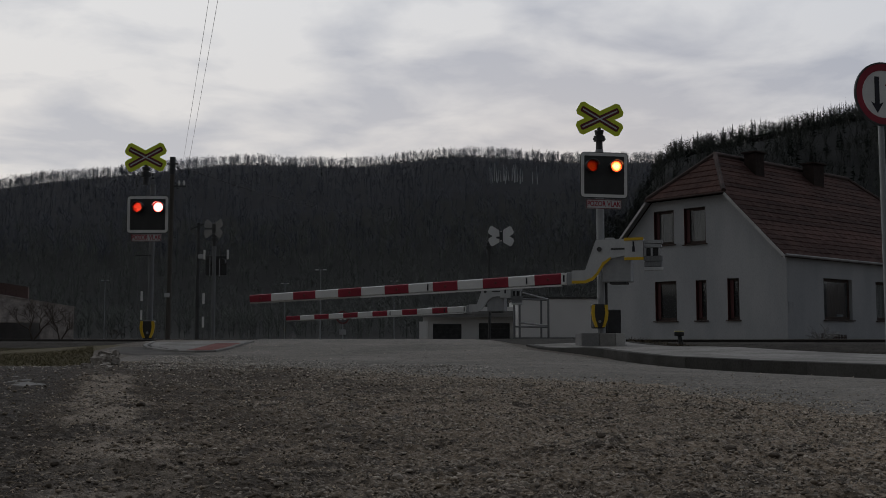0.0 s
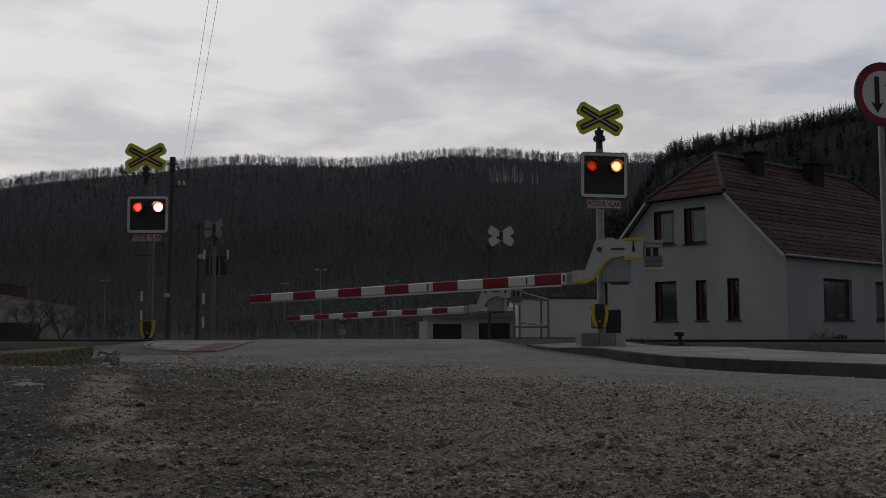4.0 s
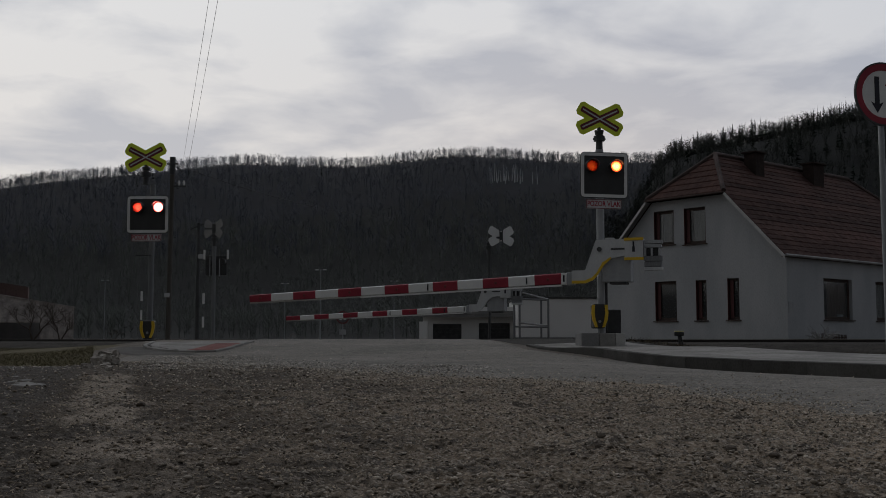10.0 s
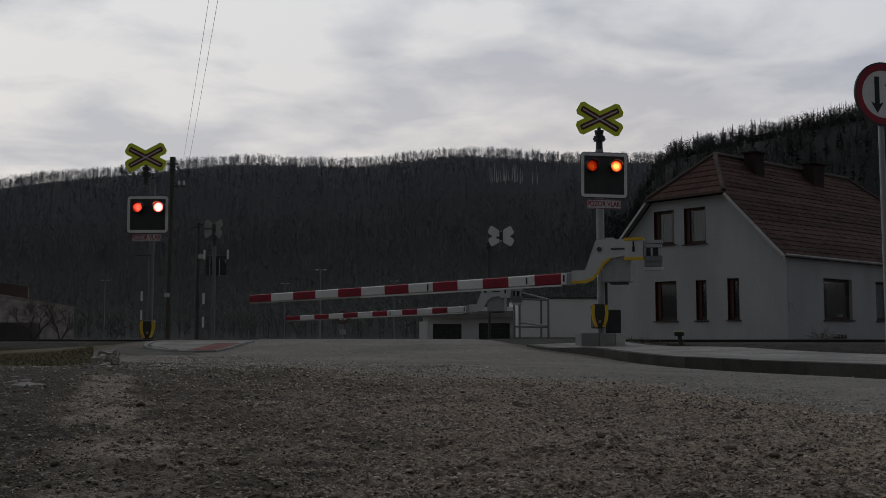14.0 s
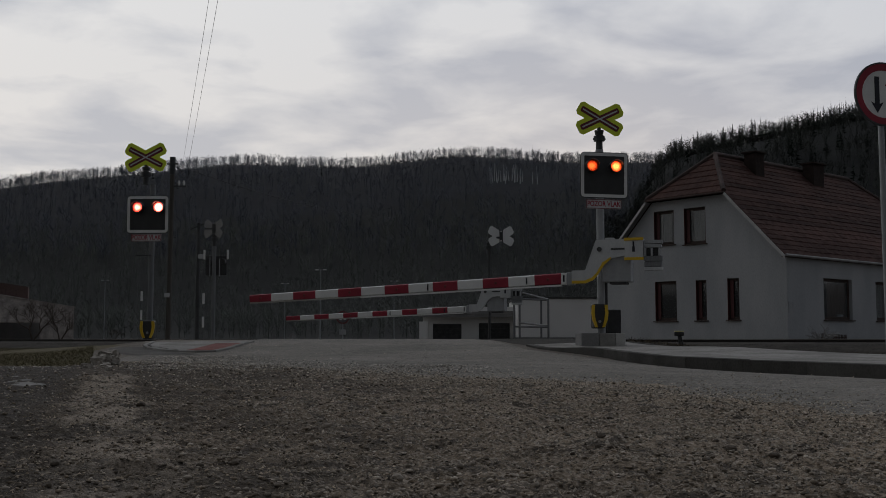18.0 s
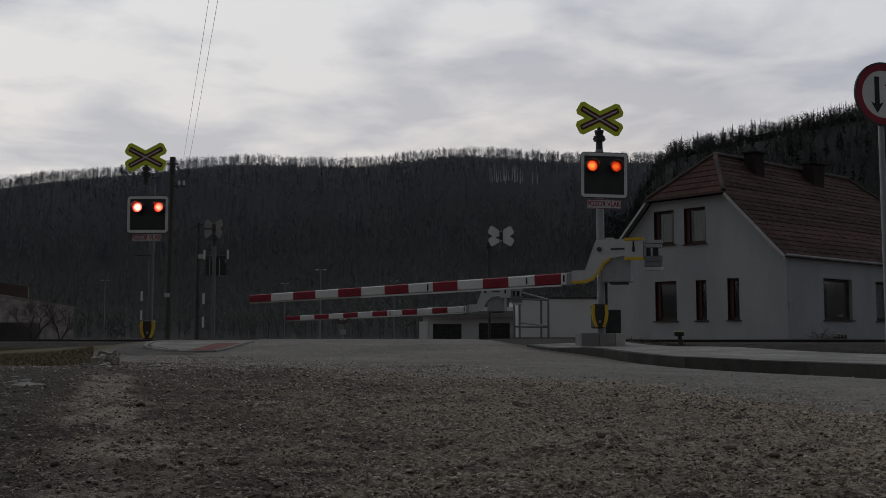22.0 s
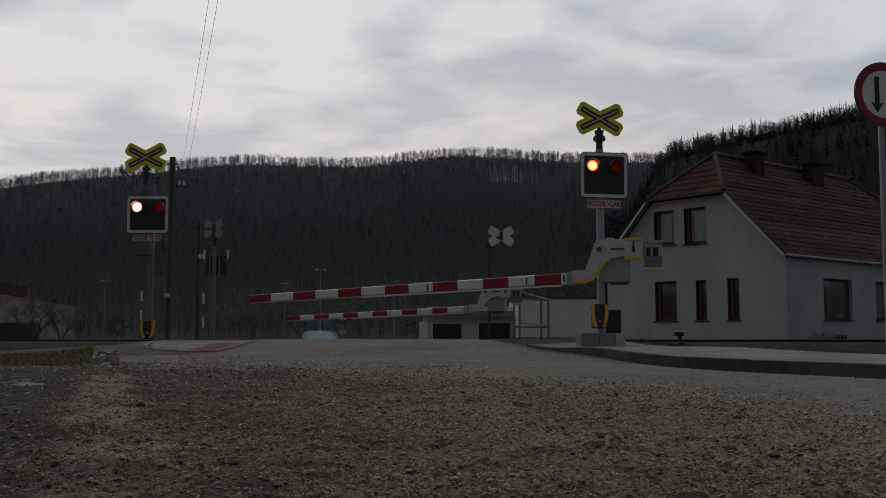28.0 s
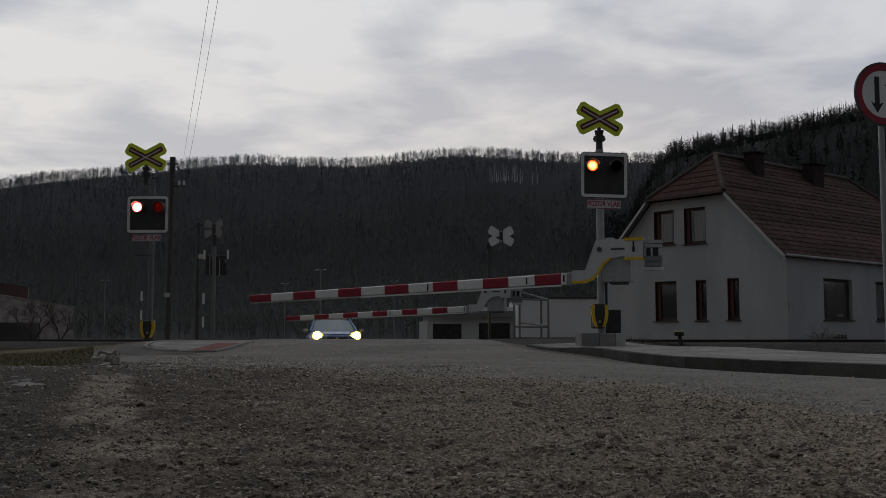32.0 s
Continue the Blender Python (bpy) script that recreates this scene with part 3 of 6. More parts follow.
pavement_left = tagged(new("pavement"), "pale paved island with red tactile strip by the signal", "pavement", kind="structure")
ISLE = [(-6.45, 23.2), (-6.1, 21.3), (-5.7, 20.2), (-5.1, 19.1), (-4.75, 18.7), (-4.4, 18.45), (-4.15, 18.33), (-4.0, 18.42), (-3.95, 19.2), (-4.03, 21.1), (-4.1, 22.8)]
kerb_run(pavement_left, ISLE, lambda y: 0.05, -0.08, 0.45, "concrete")
isle_l = lambda y: float(np.interp(y, [18.33, 18.45, 18.7, 19.1, 20.2, 21.3, 23.2], [-4.15, -4.4, -4.75, -5.1, -5.7, -6.1, -6.45])) + 0.10
isle_r = lambda y: float(np.interp(y, [18.3, 18.42, 19.2, 21.1, 22.8], [-4.15, -4.0, -3.95, -4.03, -4.1])) - 0.115
for k in range(11):
    y0, y1 = 18.52 + k * 0.4, 18.52 + k * 0.4 + 0.39
    wide = min(isle_r(y0) - isle_l(y0), isle_r(y1) - isle_l(y1))
    cells = [0.0, 0.27, 0.54] + [0.54 + 0.36 * (i + 1) for i in range(6)]
    for i in range(len(cells) - 1):
        if cells[i] < wide:
            a, b = cells[i], min(cells[i + 1] - 0.008, wide)
            pave_piece((isle_r(y0) - b, y0), (isle_r(y0) - a, y0), (isle_r(y1) - a, y1), (isle_r(y1) - b, y1), pavement_left, "red_paving" if i < 2 and k < 8 else "paving", lambda y: 0.042)

# ---- railway ----
railway = tagged(new("railway_track"), "single railway line with rusty rails crossing the lane", "railway", kind="structure")
TRACK_MID = 22.9


def track_point(along, across):
    return (ALONG[0] * along + ACROSS[0] * across, ALONG[1] * along + ACROSS[1] * across)


for side in (-0.75, 0.75):
    bm = bmesh.new()
    a, b = track_point(-70, TRACK_MID + side), track_point(90, TRACK_MID + side)
    v = [bm.verts.new((x + ox, y + oy, z)) for x, y in (a, b) for ox, oy, z in ((-0.03 * ACROSS[0], -0.03 * ACROSS[1], 0.13), (0.03 * ACROSS[0], 0.03 * ACROSS[1], 0.13), (0.035 * ACROSS[0], 0.035 * ACROSS[1], 0.284), (-0.035 * ACROSS[0], -0.035 * ACROSS[1], 0.284))]
    for q in ((0, 1, 2, 3), (4, 5, 6, 7), (0, 1, 5, 4), (1, 2, 6, 5), (2, 3, 7, 6), (3, 0, 4, 7)):
        bm.faces.new([v[i] for i in q])
    part("rail", bm, "rust", railway)
for lo, hi in ((-40, 6.3), (15.2, 60)):
    n = int((hi - lo) / 0.65)
    for i in range(n):
        x, y = track_point(lo + i * 0.65, TRACK_MID)
        part("sleeper", boxed(-0.13, 0.13, -1.25, 1.25, -0.09, 0.09, bevel=0.015), "sleeper", railway, at=pose(x, y, 0.10, 0, 0, math.degrees(math.atan2(ACROSS[1], ACROSS[0])) - 90))
    bm = bmesh.new()
    prof = [(-2.9, -0.05), (-1.7, 0.20), (-0.86, 0.232), (1.7, 0.13), (2.6, -0.1)]
    rows = [[bm.verts.new((*track_point(t, TRACK_MID + c), z)) for c, z in prof] for t in (lo, hi)]
    for i in range(4):
        bm.faces.new((rows[0][i], rows[0][i + 1], rows[1][i + 1], rows[1][i]))
    part("ballast_bed", bm, "ballast", railway)


# ---- warning signals ----
LAMPS = []     # (burner, side, place in the panel, how far it draws back)


def lamp_unit(panel, x, z, side, burner_paint):
    """Tube, visor, and added red filters in a row that dim the sliding burner."""
    part("lamp_tube", ringed(x, z, 0.106, 0.100, -0.15, -0.01), "black", panel)
    bm = bmesh.new()
    pts = [(x + 0.118 * math.cos(radians(a)), z + 0.118 * math.sin(radians(a))) for a in range(15, 166, 10)]
    inn = [(x + 0.111 * math.cos(radians(a)), z + 0.111 * math.sin(radians(a))) for a in range(15, 166, 10)]
    plate(bm, pts + inn[::-1], -0.21, -0.01)
    part("visor", bm, "old_steel", panel)
    # added, unseen discs: each one dims and reddens the burner behind it
    for i in range(7):
        bm = bmesh.new()
        bm.faces.new([bm.verts.new((x + 0.099 * math.cos(k * 0.2618), -0.123 + i * 0.0115, z + 0.099 * math.sin(k * 0.2618))) for k in range(24)])
        part("filter", bm, "filter", panel)
    burner = part("burner", disc(0, 0, 0.096, -0.002, 0.002), burner_paint, panel, "glowing red signal lamp", at=pose(x, -0.128, z))
    LAMPS.append((burner, side, x, z, 3.95 if burner_paint == "lamp_strong" else 6.9))


def signal_mast(m, high, front, label, cross_tilt=0.0, cross_up=0.0, post=0.07, paint="galv"):
    """Post, yellow cross, light panel and name plate; the root stands at the foot."""
    root = thing("warning_signal", m, label, "railway signal", "warning signals")
    part("post", rodded((0, 0, 0), (0, 0, high - 0.55), post, seg=20), paint, root)
    part("upper_post", rodded((0, 0, high - 0.55), (0, 0, high - 0.28), 0.06, seg=16), "dark_steel", root)
    bm = rodded((0, 0, high - 0.39), (0, 0, high - 0.30), 0.10, seg=16)
    rod(bm, (0, 0, high - 0.27), (0, 0, high - 0.20), 0.075, 0.085, seg=16)
    box(bm, -0.11, 0.11, -0.03, 0.03, high - 0.37, high - 0.33, 0.006)
    part("collar", bm, "dark_steel", root)
    part("finial_tube", rodded((0, 0, high - 0.20), (0, 0, high + 0.12), 0.035, seg=12), "dark_steel", root)
    cross = part("warning_cross", plated(cross_outline(0.447, 0.13, 0.05, 27.7), -0.062, -0.056), "lime" if front else "white", root, "fluorescent yellow plate with dark red cross", at=pose(0, 0, high + cross_up, 0, cross_tilt, 0))
    if front:
        part("red_stroke", plated(cross_outline(0.385, 0.052, 0.02, 27.7), -0.067, -0.0625), "maroon", cross)
        part("white_stroke", plated(cross_outline(0.355, 0.013, 0.006, 27.7), -0.072, -0.0675), "sheet_back", cross)
    else:
        for x in (-0.12, 0.12):
            part("bracket", boxed(x - 0.02, x + 0.02, -0.056, -0.03, -0.16, 0.16, bevel=0.004), "galv", cross)
    return root


def light_panel(root, x, z, w, h, y=-0.16, tilt=0.0, gap=0.215, burner_paint="lamp_red", aside=0.0):
    panel = part("light_panel", plated(rounded(-w / 2, w / 2, -h / 2, h / 2, 0.075), -0.01, 0.02), "black", root, "black backboard with white reflective border", at=pose(x, y, z, 0, tilt, 0))
    part("border", banded(rounded(-w / 2 + 0.012, w / 2 - 0.012, -h / 2 + 0.012, h / 2 - 0.012, 0.065), rounded(-w / 2 + 0.068, w / 2 - 0.068, -h / 2 + 0.068, h / 2 - 0.068, 0.015), -0.018, -0.0105), "white", panel)
    lamp_unit(panel, -gap + aside, h * 0.22 - 0.035, "L", burner_paint)
    lamp_unit(panel, gap + aside, h * 0.22 - 0.035, "R", burner_paint)
    bm = boxed(-0.17, 0.17, 0.021, 0.13, -0.22, 0.28, bevel=0.02)
    part("lamp_housing", bm, "dark_steel", panel)
    return panel


def name_plate(root, x, z, w, h, y=-0.15, tilt=0.0):
    p = part("name_plate", plated(rounded(-w / 2, w / 2, -h / 2, h / 2, 0.015), -0.006, 0.0), "sheet_back", root, "white plate with dark red lettering", at=pose(x, y, z, 0, tilt, 0))
    part("plate_border", banded(rounded(-w / 2 + 0.002, w / 2 - 0.002, -h / 2 + 0.002, h / 2 - 0.002, 0.014), rounded(-w / 2 + 0.014, w / 2 - 0.014, -h / 2 + 0.014, h / 2 - 0.014, 0.006), -0.009, -0.0065), "maroon", p)
    t = lettered("lettering", "POZOR VLAK", 0.118, "lettering", p, pose(0, -0.008, 0))
    t.scale = (0.83, 1.12, 1)
    return p


def drive_cabinet(root, x, y, z, tall=1.0):
    """The black post box with two bowed yellow cheeks."""
    part("cabinet", boxed(x - 0.105, x + 0.105, y, y + 0.24, z, z + 0.43 * tall, bevel=0.03), "black", root)
    for s in (-1, 1):
        out = [(x + s * u, z + v * tall) for u, v in ((0.088, 0.41), (0.138, 0.41), (0.150, 0.27), (0.134, 0.15), (0.085, 0.02), (0.040, 0.02), (0.080, 0.15), (0.097, 0.27))]
        part("yellow_cheek", plated(out, y - 0.035, y - 0.004), "yellow", root)
    part("lock", rodded((x, y - 0.02, z + 0.12), (x, y, z + 0.12), 0.025), "galv", root)


signal_near = signal_mast(pose(2.80, 18.5, 0.40, 0, 0, 6), 3.82, True, "grey post with yellow warning cross and flashing red lamps", 2.2, paint="grey_paint")
light_panel(signal_near, 0.04, 2.79, 0.86, 0.82, -0.15, 1.0, aside=-0.025)
name_plate(signal_near, 0.03, 2.275, 0.64, 0.17, -0.14, 1.0)
drive_cabinet(signal_near, -0.10, -0.26, 0.08)
part("side_box", boxed(0.02, 0.38, 0.08, 0.34, 0.0, 0.42, bevel=0.02), "black", signal_near)
part("cable_duct", rodded((0.10, 0.03, 0.05), (0.10, 0.03, 1.0), 0.025), "dark_steel", signal_near)

for x0, x1, paint, lab in ((2.39, 2.70, "plinth", "worn dark concrete foundation block under the signal"), (2.704, 2.985, "concrete", "grey concrete foundation block under the signal"), (2.99, 3.155, "pale_concrete", "pale concrete foundation block under the signal")):
    b = part("foundation_block", boxed(x0, x1, 18.12, 18.95, 0.02, 0.40, bevel=0.012), paint)
    tagged(b, lab, "foundation", "foundation blocks")

signal_left = signal_mast(pose(-5.93, 21.2, 0.28, 0, 0, -2), 3.72, True, "dark post with yellow warning cross and flashing red lamps", -0.5, post=0.055, paint="old_steel")
for ob in signal_left.children:
    if ob.name.startswith(("warning_cross", "finial", "collar", "upper_post")):
        ob.location.x -= 0.15
light_panel(signal_left, -0.045, 2.53, 0.86, 0.77, burner_paint="lamp_strong", aside=0.035)
name_plate(signal_left, -0.07, 2.06, 0.62, 0.155)
drive_cabinet(signal_left, 0.02, -0.22, 0.02, 0.86)
for z in (0.40, 0.78):
    part("reflector_strip", boxed(-0.185, -0.145, -0.07, -0.05, z, z + 0.20, bevel=0.004), "white", signal_left)
part("step", boxed(-0.30, 0.02, -0.10, 0.02, 1.70, 1.72, bevel=0.004), "dark_steel", signal_left)

# masts beyond the track, seen from behind
signal_far = signal_mast(pose(1.36, 30.6, z_at(1.36, 30.6), 0, 0, 12), 3.31 - z_at(1.36, 30.6), False, "slim post with the grey back of a warning cross", -2.0, post=0.04, paint="dark_steel")
FAR_TOP = 3.31 - z_at(1.36, 30.6)
for ob in signal_far.children:
    if ob.name.startswith("warning_cross"):
        ob.location.x += 0.33
        ob.rotation_euler.z = radians(14)
bm = boxed(0.0, 0.40, -0.05, -0.01, FAR_TOP - 0.14, FAR_TOP - 0.10, bevel=0.004)
box(bm, 0.0, 0.40, -0.05, -0.01, FAR_TOP + 0.08, FAR_TOP + 0.12, 0.004)
part("cross_arm", bm, "galv", signal_far)
bm = boxed(0.29, 0.32, -0.075, -0.05, FAR_TOP - 0.20, FAR_TOP + 0.20, bevel=0.004)
box(bm, 0.37, 0.40, -0.075, -0.05, FAR_TOP - 0.20, FAR_TOP + 0.20, 0.004)
part("cross_clamp", bm, "dark_steel", signal_far)
bm = boxed(0.30, 0.385, -0.105, -0.076, FAR_TOP - 0.11, FAR_TOP + 0.13, bevel=0.006)
box(bm, 0.12, 0.29, -0.10, -0.076, FAR_TOP - 0.075, FAR_TOP - 0.02, 0.004)
part("cross_hub", bm, "dark_steel", signal_far)
signal_far_left = signal_mast(pose(-7.20, 32.8, z_at(-7.2, 32.8), 0, 0, -6), 3.76 - z_at(-7.2, 32.8), False, "grey post with the back of a warning cross and lamp board", 3.0, post=0.06, paint="old_steel")
for ob in signal_far_left.children:
    if ob.name.startswith("warning_cross"):
        ob.data.materials[0] = M["gutter"]
        ob.rotation_euler.z = radians(-30)
HUB = 3.76 - z_at(-7.2, 32.8)
bm = boxed(-0.05, 0.06, -0.12, -0.06, HUB - 0.16, HUB + 0.14, bevel=0.006)
box(bm, -0.30, 0.0, -0.10, -0.064, HUB - 0.03, HUB + 0.02, 0.004)
part("cross_hub", bm, "dark_steel", signal_far_left)
for x in (-0.2, 0.24):
    part("lamp_back", rodded((x, 0.155, 2.82), (x, 0.07, 2.82), 0.11, 0.09, 14), "black", signal_far_left)
part("lamp_board", boxed(-0.34, 0.36, 0.16, 0.20, 2.40, 3.02, bevel=0.02), "dark_steel", signal_far_left, "black back of the lamp board")
for x in (-0.36, 0.40):
    part("reflector_strip", boxed(x - 0.03, x + 0.03, 0.10, 0.125, 2.90, 3.2, bevel=0.004), "white", signal_far_left)
for z in (0.75, 1.48):
    part("reflector_strip", boxed(-0.33, -0.26, -0.1, -0.07, z, z + 0.34, bevel=0.004), "white", signal_far_left)
bm = boxed(-0.11, -0.09, -0.12, -0.10, 2.35, 2.95)
box(bm, 0.20, 0.22, -0.12, -0.10, 2.35, 2.9)
part("ladder_rail", bm, "galv", signal_far_left)


# ---- barriers ----
def barrier(root_m, tip, stripes, thick0, thick1, label, s=1.0, yellow=True):
    """Arm with stripes, cranked bracket, drive box and counterweight. The root is the pivot; x runs away from the arm."""
    root = thing("level_crossing_barrier", root_m, label, "barrier", "crossing barriers")
    inv = root_m.inverted()
    tip = inv @ Vector(tip)
    a = Vector((-0.70 * s, -0.02, -0.50 * s))
    d = tip - a
    n = len(stripes)
    arm = part("arm", rodded(a + Vector((0.1, 0, 0)), a + d * 0.02, 0.03 * s, seg=12), "grey_paint", root)
    side = Vector((0, -1, 0))
    up = d.normalized().cross(side)
    up = up if up.z > 0 else -up
    for i, colour in enumerate(stripes):
        f0, f1 = i / n, (i + 1) / n
        bm = bmesh.new()
        ring = []
        for f in (f0, f1):
            th = thick0 + (thick1 - thick0) * f
            c = a + d * f
            ring.append([bm.verts.new(c + up * (th / 2 * q) + side * (0.035 * w)) for q, w in ((-1, -1), (-0.8, 1), (0.8, 1), (1, 0.2), (1, -1))])
        for k in range(5):
            bm.faces.new((ring[0][k], ring[0][(k + 1) % 5], ring[1][(k + 1) % 5], ring[1][k]))
        bm.faces.new(ring[0]), bm.faces.new(ring[1])
        stripe = part("stripe", bm, colour, arm)
        if colour == "red":
            c = a + d * (f0 + f1) / 2 + side * 0.036
            part("reflector", rodded(c, c + side * 0.012, 0.026, 0.020, 12), "maroon", stripe)
    bm = bmesh.new()
    ring = []
    for f in (0.0, 0.62):
        th = thick0 + (thick1 - thick0) * f
        c = a + d * f - up * (th / 2 + 0.016)
        ring.append([bm.verts.new(c + up * q + side * w) for q, w in ((-0.012, -0.03), (-0.012, 0.04), (0.012, 0.04), (0.012, -0.03))])
    for k in range(4):
        bm.faces.new((ring[0][k], ring[0][(k + 1) % 4], ring[1][(k + 1) % 4], ring[1][k]))
    part("lower_rail", bm, "white", arm)
    th = thick0 / 2 + 0.006, thick1 / 2 + 0.006
    part("bead", rodded(a - up * th[0], tip - up * th[1], 0.014, 0.014, 8), "gloss", arm, "glossy bead under the arm", smooth=True)
    part("end_band", boxed(a.x + 0.002, a.x + 0.10 * s, -0.062, 0.05, a.z - thick0 / 2, a.z + thick0 / 2, bevel=0.006), "white", arm)
    part("end_sleeve", boxed(a.x + 0.102 * s, a.x + 0.24 * s, -0.06, 0.05, a.z - 0.115 * s, a.z + 0.115 * s, bevel=0.012), "grey_paint", arm)
    # cranked bracket
    o = [(-0.50, -0.57), (-0.26, -0.57), (-0.13, -0.52), (-0.04, -0.42), (0.06, -0.26), (0.20, -0.16), (0.44, -0.12), (0.44, 0.17), (-0.06, 0.17), (-0.09, 0.10), (-0.26, -0.36), (-0.50, -0.36)]
    o = [(x * s, z * s) for x, z in o]
    br = part("bracket", plated(o, -0.09, -0.03), "pale_paint", root, "pale grey cranked barrier bracket")
    lo = [(-0.50, -0.59), (-0.25, -0.59), (-0.11, -0.535), (-0.02, -0.43), (0.08, -0.275), (0.20, -0.175), (0.20, -0.135), (0.055, -0.225), (-0.05, -0.40), (-0.14, -0.49), (-0.26, -0.54), (-0.50, -0.54)]
    if yellow:
        part("yellow_edge", plated([(x * s, z * s) for x, z in lo], -0.10, -0.085), "yellow", br)
    part("pivot", rodded((0, -0.10, 0.0), (0, -0.12, 0.0), 0.042 * s, seg=16), "dark_steel", br)
    part("slot", boxed(0.20 * s, 0.44 * s, -0.098, -0.088, -0.015 * s, 0.015 * s), "dark_steel", br)
    part("cap", boxed(0.10 * s, 0.26 * s, -0.085, -0.035, 0.17 * s, 0.20 * s, bevel=0.008), "pale_paint", br)
    # drive box behind the bracket
    part("drive_box", boxed(0.03 * s, 0.53 * s, -0.025, 0.30, -0.57 * s, -0.08 * s, bevel=0.02), "grey_paint", root, "grey drive box")
    part("drive_foot", boxed(0.15 * s, 0.45 * s, 0.0, 0.24, -0.61 * s, -0.57 * s, bevel=0.01), "dark_steel", root)
    # counterweight
    cw = part("counterweight", boxed(0.445 * s, 0.77 * s, -0.13, 0.03, -0.19 * s, 0.17 * s, bevel=0.012), "pale_paint", root, "pale counterweight box with yellow edges")
    if yellow:
        for z0, z1 in ((0.135, 0.185), (-0.205, -0.155)):
            part("yellow_edge", boxed(0.44 * s, 0.775 * s, -0.145, -0.125, z0 * s, z1 * s, bevel=0.004), "yellow", cw)
    bm = boxed(0.588 * s, 0.618 * s, -0.137, -0.131, -0.01 * s, 0.12 * s)
    box(bm, 0.58 * s, 0.626 * s, -0.137, -0.131, -0.06 * s, 0.03 * s)
    part("pictogram", bm, "ink", cw)
    for z0, z1, wide, paint in ((-0.385, -0.33, 1.09, "pale_paint"), (-0.325, -0.235, 1.07, "old_steel"), (-0.23, -0.14, 1.075, "old_steel"), (0.005, 0.06, 1.07, "grey_paint"), (0.075, 0.135, 1.085, "grey_paint")):
        part("weight_plate", boxed(0.78 * s, wide * s, -0.11, 0.02, z0 * s, z1 * s, bevel=0.006), paint, root)
    part("weight_plate", boxed(0.80 * s, 1.05 * s, -0.04, 0.02, -0.138 * s, 0.003 * s), "dark_steel", root)
    for x in (0.80, 0.91, 1.04):
        part("weight_rod", boxed(x * s - 0.016, x * s + 0.016, -0.118, -0.05, -0.137 * s, 0.002 * s), "grey_paint", root)
    bm = bmesh.new()
    for f, w in ((-0.008, 0.015), (0.10, 0.012), (0.40, 0.012)):
        c = a + d * f
        box(bm, c.x - w, c.x + w, c.y - 0.047, c.y - 0.0355, c.z - 0.06 * s, c.z + 0.06 * s)
    part("marking", bm, "ink", arm)
    return root


barrier_near = barrier(pose(2.77, 18.32, 1.86, 0, 0, -20), (-3.83, 20.8, 1.09), ["red" if i % 2 == 0 else "white" for i in range(13)], 0.205, 0.155, "lowered red and white barrier arm with grey drive")
barrier_far = barrier(pose(1.25, 30.1, 1.65, 0, 0, -20), (-4.74, 31.7, 0.91), ["white" if i % 2 == 0 else "red" for i in range(12)], 0.185, 0.135, "lowered red and white barrier arm beyond the track", 1.0, False)


# ---- the round sign ----
def oncoming_sign():
    root = thing("road_sign", pose(4.785, 11.2, z_at(5.2, 11.2) + 0.055, 0, 0, 14), "round red-rimmed sign with opposed arrows on a grey post", "road sign")
    part("post", rodded((0, 0.04, -0.1), (0, 0.04, 3.2), 0.032, seg=16), "galv", root)
    face = part("face", disc(0, 2.94, 0.345, -0.012, -0.004, 48), "white", root, "round white face with red rim")
    part("rim", ringed(0, 2.94, 0.335, 0.262, -0.018, -0.0125, 48), "red", face)
    part("edge", ringed(0, 2.94, 0.352, 0.336, -0.022, 0.004, 48), "dark_steel", face)
    down = [(-0.028, 0.19), (-0.028, -0.11), (-0.075, -0.09), (0.0, -0.21), (0.075, -0.09), (0.028, -0.11), (0.028, 0.19)]
    part("black_arrow", plated([(x - 0.075, z + 2.94) for x, z in down], -0.018, -0.0125), "ink", face)
    part("red_arrow", plated([(x + 0.10, -z + 2.94) for x, z in down], -0.018, -0.0125), "red", face)
    for z in (2.80, 3.08):
        part("clamp", boxed(-0.06, 0.06, -0.003, 0.08, z - 0.02, z + 0.02, bevel=0.005), "galv", root)
    return root


oncoming_sign()


# ---- house ----
def clip_poly(poly, axis, value, keep_less):
    out = []
    for i in range(len(poly)):
        a, b = poly[i], poly[(i + 1) % len(poly)]
        ina, inb = ((p[axis] <= value + 1e-9) if keep_less else (p[axis] >= value - 1e-9) for p in (a, b))
        if ina:
            out.append(a)
        if ina != inb:
            f = (value - a[axis]) / (b[axis] - a[axis])
            out.append((a[0] + (b[0] - a[0]) * f, a[1] + (b[1] - a[1]) * f))
    return out


def wall_panel(poly, openings, depth):
    """A wall of that depth with an outline in x and z and rectangular openings (x0, x1, z0, z1) through it."""
    bm = bmesh.new()
    cuts = sorted({v for o in openings for v in o[:2]} | {min(p[0] for p in poly), max(p[0] for p in poly)})
    for a, b in zip(cuts, cuts[1:]):
        col = clip_poly(clip_poly(poly, 0, a, False), 0, b, True)
        zs = sorted((o[2], o[3]) for o in openings if o[0] <= a + 1e-6 and o[1] >= b - 1e-6)
        z = -99
        for z0, z1 in zs + [(99, 99)]:
            bit = clip_poly(clip_poly(col, 1, z, False), 1, z0, True)
            if len(bit) > 2:
                plate(bm, bit, 0, depth)
            z = z1
    bmesh.ops.remove_doubles(bm, verts=bm.verts, dist=0.0005)
    return bm


